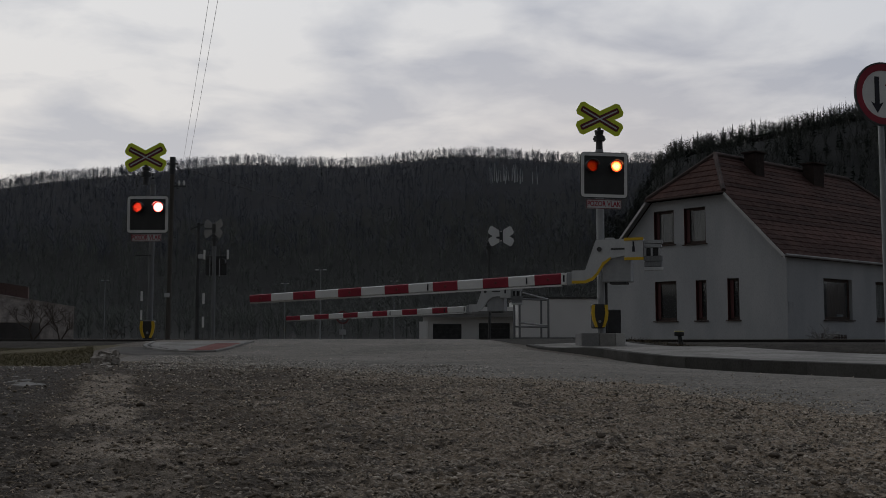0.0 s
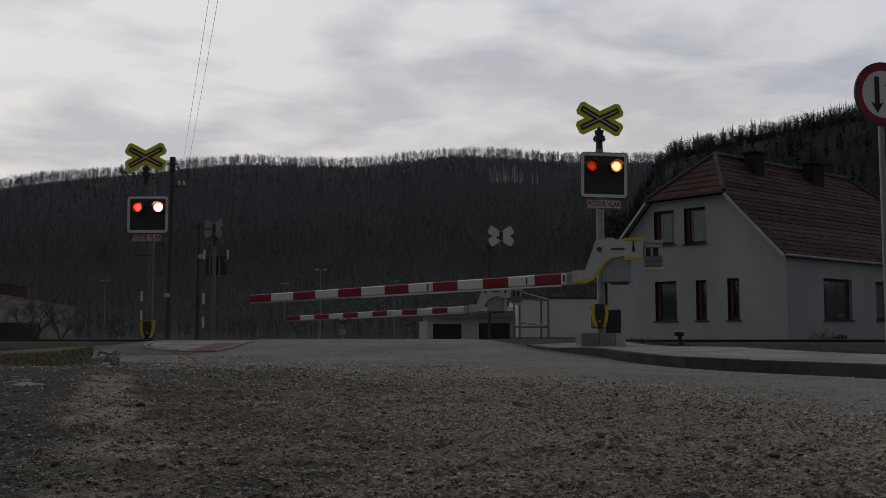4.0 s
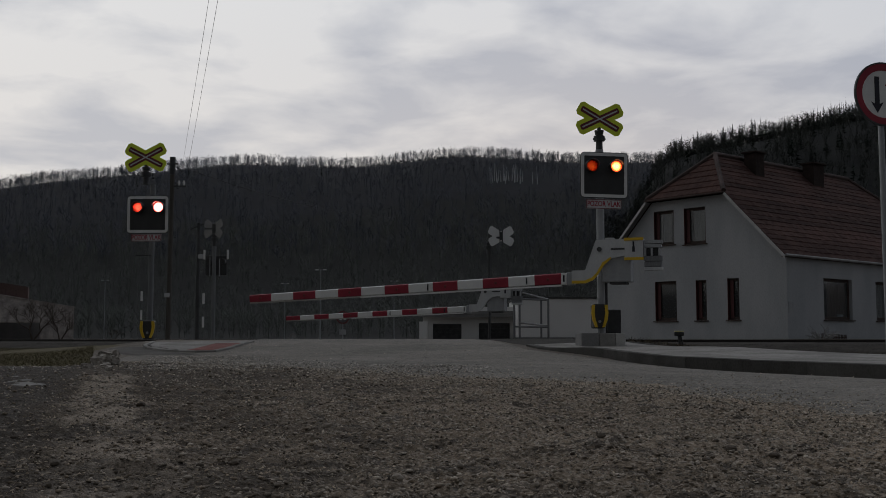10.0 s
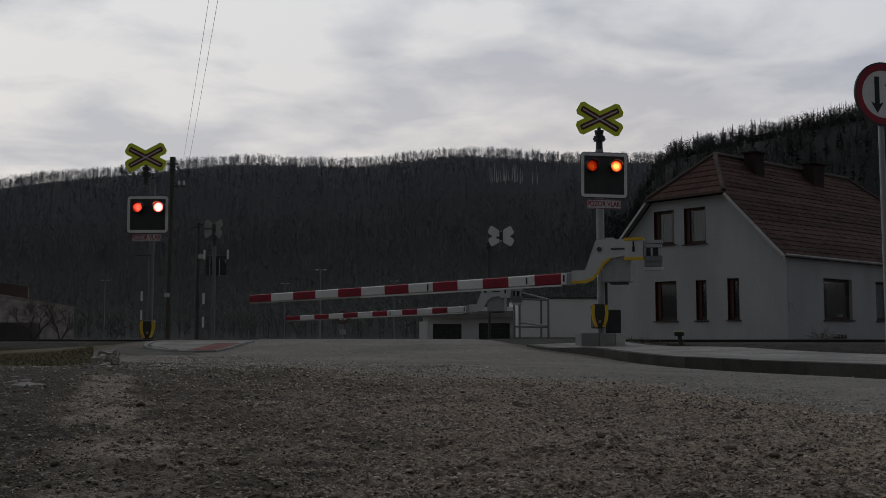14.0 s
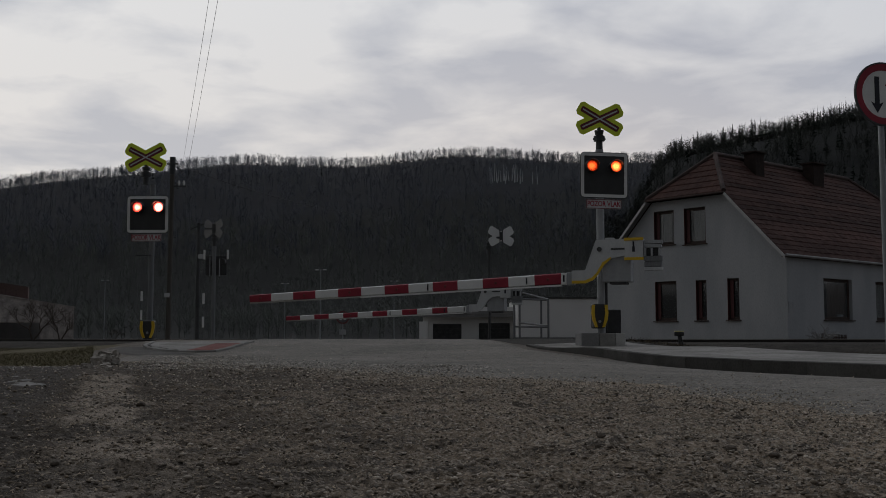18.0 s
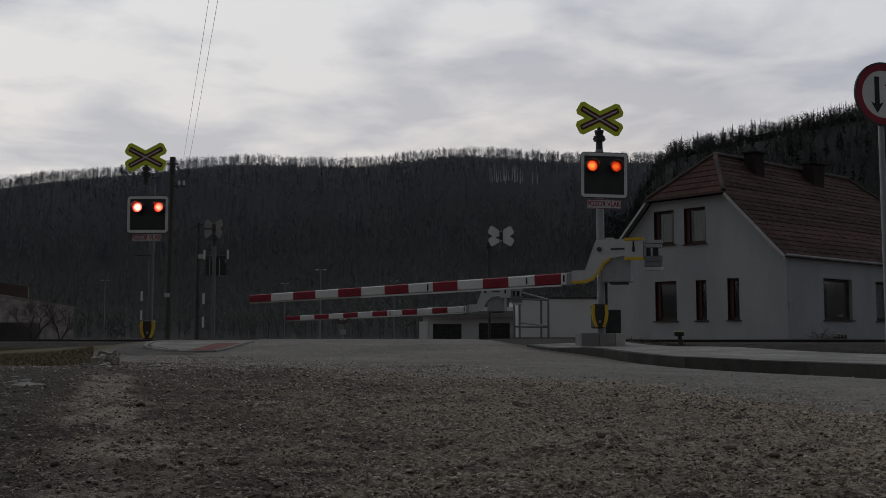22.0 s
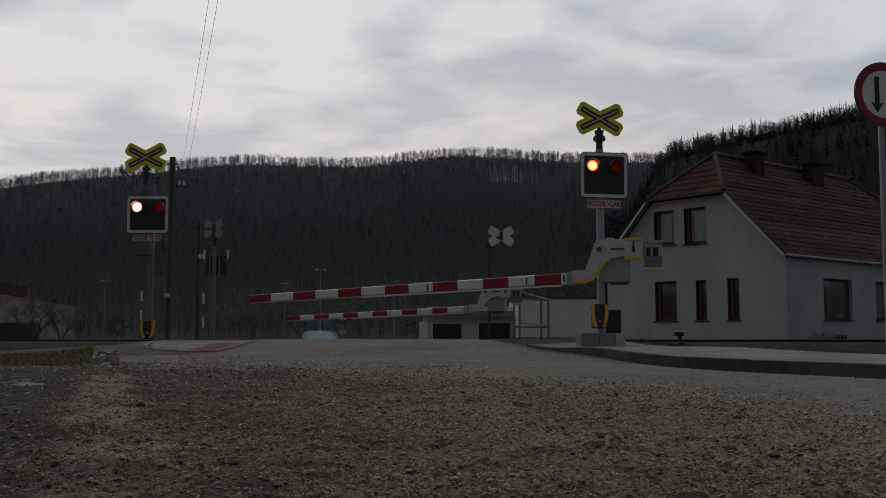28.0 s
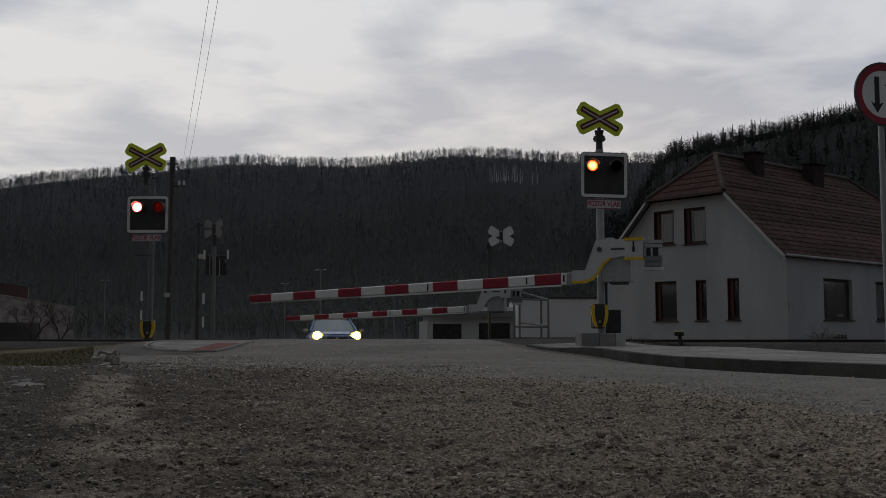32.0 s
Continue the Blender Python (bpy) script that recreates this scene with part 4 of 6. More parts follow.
def house_window(parent, x0, x1, z0, z1, at, curtain, red_side=True, casements=2, cloth="curtain"):
    w = part("window", banded([(x0, z0), (x1, z0), (x1, z1), (x0, z1)], [(x0 + 0.06, z0 + 0.06), (x1 - 0.06, z0 + 0.06), (x1 - 0.06, z1 - 0.06), (x0 + 0.06, z1 - 0.06)], 0.13, 0.20), "wood", parent, at=at)
    for i in range(casements):
        a = x0 + 0.06 + (x1 - x0 - 0.12) * i / casements
        b = x0 + 0.06 + (x1 - x0 - 0.12) * (i + 1) / casements
        part("casement", banded([(a, z0 + 0.06), (b, z0 + 0.06), (b, z1 - 0.06), (a, z1 - 0.06)], [(a + 0.05, z0 + 0.11), (b - 0.05, z0 + 0.11), (b - 0.05, z1 - 0.11), (a + 0.05, z1 - 0.11)], 0.115, 0.17), "wood", w)
        g = part("pane", boxed(a + 0.05, b - 0.05, 0.14, 0.146, z0 + 0.11, z1 - 0.11), "glass", w)
        g.visible_shadow = False
    part("sill", boxed(x0 - 0.06, x1 + 0.06, -0.07, 0.13, z0 - 0.045, z0 - 0.004, bevel=0.008), "wood", w)
    for k in range(2):
        xa, xb = (x0 + 0.002, x0 + 0.012) if k == 0 else (x1 - 0.012, x1 - 0.002)
        part("reveal", boxed(xa, xb, 0.004, 0.126, z0 + 0.004, z1 - 0.004), "red_wood" if red_side and k == 1 else "render", w)
    if red_side:
        part("red_jamb", boxed(x1 - 0.20, x1 - 0.062, 0.09, 0.112, z0 + 0.07, z1 - 0.07, bevel=0.006), "red_wood", w, "dark red painted shutter leaf")
    if curtain:
        bm = bmesh.new()
        n = 26
        for ca, cb in curtain:
            vs = [[bm.verts.new((x0 + (x1 - x0) * (ca + (cb - ca) * i / n), 0.235 + 0.02 * math.sin(i * 1.7), z)) for i in range(n + 1)] for z in (z0 + 0.05, z1 - 0.02)]
            for i in range(n):
                bm.faces.new((vs[0][i], vs[0][i + 1], vs[1][i + 1], vs[1][i]))
        part("curtain", bm, cloth, w)
    return w


def family_house():
    # local frame: x along the long wall, y into the house; the gable wall runs along +y at x = 0
    deg = math.degrees(math.atan2(0.644, 0.765))
    base = 0.16
    root = thing("house", pose(11.69, 35.5, base, 0, 0, deg), "white rendered house with half-hipped red tile roof", "house")
    W, L, EV, HIP = 8.0, 13.25, 2.98, 5.34
    gable_m = Matrix(((0, 1, 0, 0), (1, 0, 0, 0), (0, 0, 1, 0), (0, 0, 0, 1)))
    wl = [(2.34, 4.31, 0.82, 2.29), (6.04, 8.0, 0.82, 2.29), (10.4, 12.0, 0.82, 2.29)]
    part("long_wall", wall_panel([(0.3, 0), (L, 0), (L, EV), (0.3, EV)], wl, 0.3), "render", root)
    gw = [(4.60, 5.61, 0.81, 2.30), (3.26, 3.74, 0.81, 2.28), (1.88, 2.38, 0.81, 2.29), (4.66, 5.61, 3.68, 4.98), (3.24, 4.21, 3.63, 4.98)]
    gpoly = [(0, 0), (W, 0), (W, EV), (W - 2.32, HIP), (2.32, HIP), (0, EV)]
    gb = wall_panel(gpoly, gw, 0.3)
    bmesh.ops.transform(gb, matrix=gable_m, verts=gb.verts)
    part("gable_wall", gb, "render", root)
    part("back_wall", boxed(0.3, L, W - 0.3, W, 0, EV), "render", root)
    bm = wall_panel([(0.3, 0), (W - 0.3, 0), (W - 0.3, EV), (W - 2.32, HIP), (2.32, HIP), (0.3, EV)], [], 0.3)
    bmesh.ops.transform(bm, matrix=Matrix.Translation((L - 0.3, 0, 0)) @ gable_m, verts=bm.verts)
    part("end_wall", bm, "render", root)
    # inner walls and floor in the darkened room colour, behind the windows
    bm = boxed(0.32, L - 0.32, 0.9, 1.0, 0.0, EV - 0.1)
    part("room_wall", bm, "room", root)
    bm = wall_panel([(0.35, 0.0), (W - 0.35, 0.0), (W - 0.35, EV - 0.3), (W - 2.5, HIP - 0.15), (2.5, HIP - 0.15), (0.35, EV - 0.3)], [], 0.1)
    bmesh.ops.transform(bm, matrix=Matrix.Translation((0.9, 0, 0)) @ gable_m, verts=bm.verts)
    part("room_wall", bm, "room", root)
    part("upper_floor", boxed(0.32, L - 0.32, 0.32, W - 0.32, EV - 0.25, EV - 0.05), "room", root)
    bm = boxed(-0.03, L, -0.03, 0.0, -0.2, 0.12)
    box(bm, -0.03, 0.0, 0.0, W, -0.2, 0.12)
    part("plinth", bm, "plinth", root)
    # windows
    I = Matrix.Identity(4)
    house_window(root, *wl[0], I, [(0.30, 0.98)], False, 1, "drape")
    box_on_sill = part("storage_box", boxed(3.55, 3.95, 0.18, 0.226, 0.90, 1.02, bevel=0.01), "white", at=root.matrix_basis.copy())
    tagged(box_on_sill, "small white box lying on the window sill indoors", "box")
    house_window(root, *wl[1], I, [(0.0, 1.0)], False, 2)
    house_window(root, *wl[2], I, [(0.0, 0.3)], False, 2)
    for i, o in enumerate(gw):
        w = house_window(root, *o, I, {3: [(0.3, 0.9)], 4: [(0.0, 0.7)]}.get(i), True, 1)
        for ob in (w, *w.children):
            ob.data.transform(gable_m)
            ob.data.flip_normals()
    part("meter_box", boxed(0.05, 0.35, -0.02, 0.0, 1.0, 1.4), "grey_paint", root)
    # roof: two slopes with half hips, laid in courses
    over, side = 0.13, 0.28
    tan = (HIP - EV) / 2.32
    run = W / 2 + over
    ridge_z = EV + tan * W / 2 + 0.12
    hip0, hip1 = 1.75, L - 1.75
    n = 22
    roof = part("roof", boxed(2.2, L - 2.2, W / 2 - 0.05, W / 2 + 0.05, ridge_z - 0.30, ridge_z - 0.12), "wood", root, "red clay tile roof with half hips")
    slope_hip = (ridge_z - (HIP + 0.05)) / (hip0 + side)

    def x_lo(z):
        return -side if z < HIP + 0.05 else -side + (z - HIP - 0.05) / slope_hip

    for sgn in (0, 1):
        for i in range(n):
            f0, f1 = i / n, (i + 1.12) / n
            z0, z1 = ridge_z - tan * run * (1 - f0), min(ridge_z, ridge_z - tan * run * (1 - f1))
            y0, y1 = -over + run * f0, -over + run * min(1, f1)
            lift = 0.042 + random.uniform(-0.006, 0.006)
            bm = bmesh.new()
            cols = 44
            vs = []
            for yy, zz, up in ((y0, z0, lift), (y1, z1, 0.012), (y1, z1, -0.02), (y0, z0, 0.01)):
                a = x_lo(zz)
                b = L - a
                row = []
                for c in range(cols + 1):
                    x = a + (b - a) * c / cols
                    wob = 0.012 * math.sin(c * 2.6 + i) + 0.02 * noise.noise(Vector((x * 0.7, i * 0.5, sgn * 9))) + random.uniform(-0.006, 0.006) if up > 0.02 else 0.015 * noise.noise(Vector((x * 0.7, i * 0.5, sgn * 9)))
                    row.append(bm.verts.new((x, yy if not sgn else W - yy, zz + up + wob)))
                vs.append(row)
            for k in range(4):
                p, q = vs[k], vs[(k + 1) % 4]
                for c in range(cols):
                    bm.faces.new((p[c], p[c + 1], q[c + 1], q[c]))
            for c in (0, cols):
                bm.faces.new([v[c] for v in vs])
            part("tile_course", bm, "tile", roof)
    # half hips at both ends
    for end in (0, 1):
        for i in range(7):
            f0, f1 = i / 7, min(1, (i + 1.12) / 7)
            bm = bmesh.new()
            vs = []
            for f, up in ((f0, 0.06), (f1, 0.015), (f1, -0.02), (f0, 0.0)):
                z = HIP + 0.05 + (ridge_z - HIP - 0.05) * f
                x = -side + (hip0 + side) * f
                half = (ridge_z - z) / tan + 0.02
                x = x if end == 0 else L - x
                vs.append([bm.verts.new((x, W / 2 - half, z + up)), bm.verts.new((x, W / 2 + half, z + up))])
            for k in range(4):
                p, q = vs[k], vs[(k + 1) % 4]
                try:
                    bm.faces.new((p[0], p[1], q[1], q[0]))
                except ValueError:
                    pass
            part("hip_course", bm, "tile", roof)
    for i in range(34):
        x = hip0 + (hip1 - hip0) * i / 34
        part("ridge_tile", rodded((x, W / 2, ridge_z + 0.02), (x + (hip1 - hip0) / 34 + 0.03, W / 2, ridge_z + 0.035), 0.10, 0.11, 8), "ridge", roof)
    hz = HIP + 0.05
    for end in (0, 1):
        for sg in (-1, 1):
            half = (ridge_z - hz) / tan
            a = Vector((-side, W / 2 + sg * half, hz + 0.05))
            b = Vector((hip0, W / 2, ridge_z + 0.04))
            for k in range(9):
                p, q = a.lerp(b, k / 9), a.lerp(b, (k + 1.08) / 9)
                if end:
                    p.x, q.x = L - p.x, L - q.x
                part("ridge_tile", rodded(p, q, 0.085, 0.095, 7), "ridge", roof)
    # verge boards and gutter
    for sg in (0, 1):
        a = Vector((-side - 0.015, -over, ridge_z - tan * run))
        b = Vector((-side - 0.015, W / 2 - (ridge_z - hz) / tan, hz))
        bm = bmesh.new()
        q = [a + Vector((0, 0, 0.01)), b + Vector((0, 0, 0.01)), b + Vector((0, 0, -0.12)), a + Vector((0, 0, -0.12))]
        if sg:
            q = [Vector((v.x, W - v.y, v.z)) for v in q]
        vs0 = [bm.verts.new(v) for v in q]
        vs1 = [bm.verts.new(v - Vector((0.025, 0, 0))) for v in q]
        bm.faces.new(vs0), bm.faces.new(vs1[::-1])
        for k in range(4):
            bm.faces.new((vs0[k], vs0[(k + 1) % 4], vs1[(k + 1) % 4], vs1[k]))
        part("verge_board", bm, "verge_paint", roof)
        bm = bmesh.new()
        sof = [Vector((-side, 0, 0)) + Vector((0, a.y, a.z - 0.05)), Vector((-side, b.y, b.z - 0.05)), Vector((0.0, b.y, b.z - 0.05)), Vector((0.0, a.y, a.z - 0.05))]
        if sg:
            sof = [Vector((v.x, W - v.y, v.z)) for v in sof]
        bm.faces.new([bm.verts.new(v) for v in sof])
        bmesh.ops.solidify(bm, geom=bm.faces[:], thickness=0.03)
        part("soffit", bm, "render", roof)
    part("hip_gutter", boxed(-side - 0.09, -side + 0.0, W / 2 - (ridge_z - hz) / tan - 0.05, W / 2 + (ridge_z - hz) / tan + 0.05, hz - 0.05, hz + 0.01, bevel=0.02), "ridge", roof)
    ez = ridge_z - tan * run
    part("eaves_gutter", rodded((-side, -over - 0.05, ez - 0.0), (L + side, -over - 0.05, ez - 0.04), 0.048, seg=10), "gutter", roof)
    part("eaves_board", boxed(-side, L + side, -over, -0.003, ez - 0.06, ez - 0.02), "wood", roof)
    part("downpipe", rodded((9.2, -0.06, 0.0), (9.2, -0.06, ez), 0.04, seg=10), "gutter", root)
    for x, w, up in ((3.6, 0.6, 0.18), (7.9, 0.8, 0.20)):
        ch = part("chimney", boxed(x - w / 2, x + w / 2, W / 2 - 0.75, W / 2 - 0.25, ridge_z - 1.0, ridge_z + up), "brick", root, "dark brick chimney")
        part("chimney_cap", boxed(x - w / 2 - 0.09, x + w / 2 + 0.09, W / 2 - 0.84, W / 2 - 0.16, ridge_z + up, ridge_z + up + 0.07, bevel=0.01), "brick", ch)


family_house()


# ---- posts, signs and lamps beyond ----
def foot(x, y):
    return z_at(x, y) - 0.02


def telegraph_pole():
    root = thing("telegraph_pole", pose(-12.15, 46.5, foot(-12.15, 46.5)), "dark wooden pole with insulators and wires", "utility pole")
    h = 8.4 - root.location.z
    part("pole", rodded((-0.06, 0, 0), (0, 0, h), 0.115, 0.095, 14), "pole_wood", root)
    bm = rodded((0, -0.02, h - 0.75), (0, -0.02, h + 0.04), 0.13, seg=12)
    box(bm, -0.24, 0.24, -0.05, 0.05, h - 0.30, h - 0.22, 0.01)
    part("pole_cap", bm, "dark_steel", root)
    part("cross_arm", boxed(-0.05, 0.62, -0.04, 0.04, h - 1.32, h - 1.24, bevel=0.01), "dark_steel", root)
    for x in (0.30, 0.52):
        bm = rodded((x, 0, h - 1.24), (x, 0, h - 1.02), 0.05, 0.035, 10)
        rod(bm, (x, 0, h - 1.14), (x, 0, h - 1.10), 0.065, seg=10)
        part("insulator", bm, "white", root)
    part("bracket", rodded((0.1, 0, h - 0.35), (0.45, -0.05, h - 0.62), 0.02), "dark_steel", root)
    part("junction_box", boxed(-0.20, 0.02, -0.24, -0.12, 2.78, 2.97, bevel=0.02), "pale_paint", root)
    return h


telegraph_pole()


def cable(a, b, sag, r, label, n=16):
    a, b = Vector(a), Vector(b)
    bm = bmesh.new()
    ring = []
    for i in range(n + 1):
        f = i / n
        c = a.lerp(b, f) - Vector((0, 0, sag * 4 * f * (1 - f)))
        ring.append([bm.verts.new(c + Vector((math.cos(k * 2.094) * r, 0, math.sin(k * 2.094) * r))) for k in range(3)])
    for i in range(n):
        for k in range(3):
            bm.faces.new((ring[i][k], ring[i][(k + 1) % 3], ring[i + 1][(k + 1) % 3], ring[i + 1][k]))
    return tagged(part("overhead_wire", bm, "black"), label, "wire", "overhead wires")


cable((-11.42, 46.4, 8.15), (4.98, -14.0, 8.6), 0.35, 0.006, "thin overhead wire from the wooden pole")
cable((-11.68, 46.4, 8.15), (4.86, -14.0, 8.6), 0.35, 0.006, "thin overhead wire from the wooden pole")
cable((-11.9, 46.5, 8.05), (-3.4, 75, 9.0), 0.5, 0.014, "dark cable sagging from the wooden pole")


def grey_pole():
    root = thing("grey_pole", pose(-8.1, 34.5, foot(-8.1, 34.5)), "thin grey pole with a bracket and small lamp", "utility pole")
    part("pole", rodded((0, 0, 0), (0, 0, 4.4), 0.075, 0.055, 12), "dark_steel", root)
    part("arm", rodded((-0.28, 0, 4.2), (0.25, 0, 4.42), 0.025), "dark_steel", root)
    part("insulator", boxed(0.0, 0.22, -0.07, 0.02, 3.22, 3.36, bevel=0.02), "pale_paint", root)


grey_pole()


def street_lamp(x, y, top, label, armed=0.55):
    root = thing("street_lamp", pose(x, y, foot(x, y)), label, "street lamp", "street lamps")
    h = top - root.location.z
    part("pole", rodded((0, 0, 0), (0, 0, h), 0.08, 0.05, 10), "galv", root)
    part("arm", rodded((-armed * 0.8, 0, h - 0.02), (armed * 0.8, 0, h - 0.02), 0.03), "galv", root)
    for s in (-1, 1):
        part("lantern", boxed(s * armed * 0.8 - 0.19, s * armed * 0.8 + 0.19, -0.12, 0.12, h - 0.06, h + 0.07, bevel=0.03), "white", root, "pale flat lantern head")


street_lamp(-13.6, 116, 7.95, "double-armed street lamp with pale heads down the road")
street_lamp(-23.9, 158, 8.65, "distant double-armed street lamp on a thin pole")
street_lamp(-55.0, 170, 9.8, "distant double-armed street lamp behind the signal")
street_lamp(-7.4, 158, 9.0, "distant double-armed street lamp beyond the barrier")


def speed_sign():
    root = thing("speed_sign", pose(-5.74, 60, foot(-5.74, 60), 0, 0, 3), "round speed limit sign with red rim on a post", "road sign")
    h = 1.52 - root.location.z
    part("post", rodded((0, 0.03, 0), (0, 0.03, h + 0.3), 0.035), "galv", root)
    f = part("face", disc(0, h, 0.36, -0.012, 0.0, 36), "dull_plate", root, "dull dark grey sign face")
    part("rim", ringed(0, h, 0.37, 0.30, -0.018, -0.0125, 36), "maroon", f)
    lettered("numerals", "50", 0.46, "sheet_back", f, pose(0, -0.015, h))
    part("lower_plate", boxed(-0.2, 0.2, -0.012, 0.0, h - 0.98, h - 0.68), "grey_paint", root)


speed_sign()


def triangle_sign():
    root = thing("triangular_sign", pose(-15.75, 110, foot(-15.75, 110)), "grey back of a triangular road sign", "road sign")
    h = 0.42 - root.location.z
    part("post", rodded((0, -0.03, 0), (0, -0.03, h + 0.3), 0.03), "galv", root)
    part("face", plated([(-0.48, h), (0.48, h), (0.04, h + 0.70), (-0.04, h + 0.70)], 0.0, 0.01), "gutter", root)


triangle_sign()


# ---- buildings across the road and at the left ----
def garages():
    z = foot(2, 65) + 0.0
    root = thing("garage_block", pose(0, 65, z), "low white garages with flat roof and dark doors", "garage")
    doors = [(-0.62, 1.15, 0.0, 0.95), (2.22, 4.15, 0.0, 1.0)]
    part("front_wall", wall_panel([(-1.25, -0.3), (4.4, -0.3), (4.4, 1.55), (-1.25, 1.55)], [(a, b, -0.2, d + 0.02) for a, b, c, d in doors], 0.3), "white_render", root)
    for a, b, c, d in doors:
        door = part("garage_door", boxed(a + 0.01, b - 0.01, 0.18, 0.24, -0.2, d), "dark_steel", root, "dark garage door")
        for i in range(4):
            part("door_panel", boxed(a + 0.05, b - 0.05, 0.155, 0.178, 0.02 + i * 0.23, 0.22 + i * 0.23, bevel=0.008), "dark_steel", door)
    roof = part("flat_roof", boxed(-1.5, 4.5, -0.9, 7.0, 1.55, 1.72, bevel=0.01), "concrete", root)
    part("fascia", boxed(-1.55, 4.55, -0.96, -0.905, 1.545, 1.73), "plinth", roof)
    part("soffit_beam", boxed(-1.45, 4.5, -0.92, -0.70, 1.36, 1.543), "plinth", roof)
    part("parapet", boxed(-0.9, 4.4, -0.6, -0.4, 1.722, 2.0), "white_render", roof)
    part("side_wall", boxed(-1.25, -0.95, 0.302, 6.8, -0.3, 1.548), "white_render", root)
    part("corner_pier", boxed(-1.45, -0.95, -0.9, -0.5, -0.3, 1.09), "white_render", root)
    an = part("annex", boxed(4.42, 9.4, -3.0, 5.0, 0.12, 2.42, bevel=0.02), "white_render", root, "plain white side building")
    part("annex_roof", boxed(4.35, 9.5, -3.1, 5.1, 2.424, 2.5), "dark_steel", an)
    part("annex_plinth", boxed(4.40, 9.42, -3.03, -3.003, -0.3, 0.12), "plinth", an)


garages()


def gate_frame():
    root = thing("steel_railing", pose(0, 0, 0), "grey steel pipe frame standing behind the far barrier", "railing")
    for x, y, h in ((2.33, 34.3, 1.62), (2.62, 35.8, 1.90), (3.42, 34.0, 1.58), (3.33, 35.5, 1.66)):
        part("upright", rodded((x, y, foot(x, y)), (x, y, h), 0.035), "old_steel", root)
    for a, b in (((2.62, 35.8, 1.90), (3.42, 34.0, 1.58)), ((2.33, 34.3, 1.60), (3.42, 34.0, 1.56)), ((2.62, 35.8, 0.85), (3.42, 34.0, 0.72)), ((2.33, 34.3, 0.70), (3.42, 34.0, 0.68)), ((2.33, 34.3, 1.62), (2.62, 35.8, 1.90))):
        part("rail", rodded(a, b, 0.03), "old_steel", root)


gate_frame()


def left_building():
    z = foot(-22, 50)
    root = thing("low_building", pose(-17.8, 50.5, z, 0, 0, 20.5), "low weathered building with red roof and dark opening", "building")
    t = 1.80 - z
    top = lambda x: t - 0.165 * x
    part("wall", wall_panel([(-9, -0.3), (0, -0.3), (0, top(0)), (-9, top(-9))], [(-5.5, -1.45, -0.25, 1.06 - z)], 0.3), "weathered", root)
    part("side_wall", boxed(-0.3, 0.0, 0.302, 5.0, -0.3, t - 0.01), "weathered", root)
    part("inner_wall", boxed(-8.9, -0.35, 2.6, 2.7, -0.3, t), "plinth", root)
    part("coping", plated([(-9.1, top(-9.1) + 0.004), (0.06, top(0.06) + 0.004), (0.06, top(0.06) + 0.05), (-9.1, top(-9.1) + 0.05)], -0.06, 0.34), "weathered", root)
    part("roof", plated([(-9.3, top(-9.3) + 0.06), (-2.1, top(-2.1) + 0.06), (-2.1, 2.78 - z), (-9.3, 3.9 - z)], 0.36, 3.4), "faded_roof", root, "faded red roof")
    part("lintel", boxed(-5.6, -1.35, -0.03, -0.002, 1.07 - z, 1.22 - z, bevel=0.01), "weathered", root)
    part("post", boxed(-1.52, -1.40, -0.06, -0.002, -0.25, 1.065 - z), "weathered", root)


left_building()


def bollard():
    root = thing("pipe_marker", pose(4.50, 20.0, z_at(4.5, 20)), "small black marker post with a yellow cap", "marker post")
    part("stem", rodded((0.02, 0, -0.02), (0.0, 0, 0.22), 0.03), "black", root)
    part("leg", rodded((0.09, 0, -0.02), (0.03, 0, 0.20), 0.018), "black", root)
    part("head", boxed(-0.09, 0.09, -0.05, 0.05, 0.20, 0.275, bevel=0.015), "black", root)
    part("cap", boxed(-0.085, 0.085, -0.055, 0.045, 0.277, 0.30, bevel=0.008), "pale_yellow", root)


bollard()


# ---- bushes ----
def bush(name, x, y, high, wide, twigs, seed, label, bark="twig"):
    """Bare stems that fork twice."""
    r = random.Random(seed)
    root = thing(name, pose(x, y, z_at(x, y) - 0.02), label, "bush")
    bm, bt = bmesh.new(), bmesh.new()
    for i in range(twigs):
        a, ln = r.uniform(0, 6.28), high * r.uniform(0.45, 0.8)
        d = Vector((math.cos(a) * wide / high * r.uniform(0.2, 0.9), math.sin(a) * wide / high * r.uniform(0.2, 0.9), 1)).normalized()
        p0 = Vector((r.uniform(-0.1, 0.1), r.uniform(-0.1, 0.1), 0))
        p1 = p0 + d * ln
        rod(bm, p0, p1, 0.014, 0.007, 4, False)
        for k in range(8):
            s = p0.lerp(p1, r.uniform(0.15, 1))
            e = s + (d + Vector((r.gauss(0, 0.6), r.gauss(0, 0.6), r.gauss(0, 0.4)))).normalized() * ln * r.uniform(0.3, 0.6)
            rod(bt, s, e, 0.007, 0.003, 3, False)
            for q in range(3):
                s2 = s.lerp(e, r.uniform(0.3, 1))
                e2 = s2 + (e - s).normalized().lerp(Vector((r.gauss(0, 1), r.gauss(0, 1), r.gauss(0.3, 0.7))).normalized(), 0.6) * ln * 0.25
                rod(bt, s2, e2, 0.005, 0.002, 3, False)
    part("stem", bm, bark, root)
    tagged(part("crown", bt, bark, root), kind="stuff")


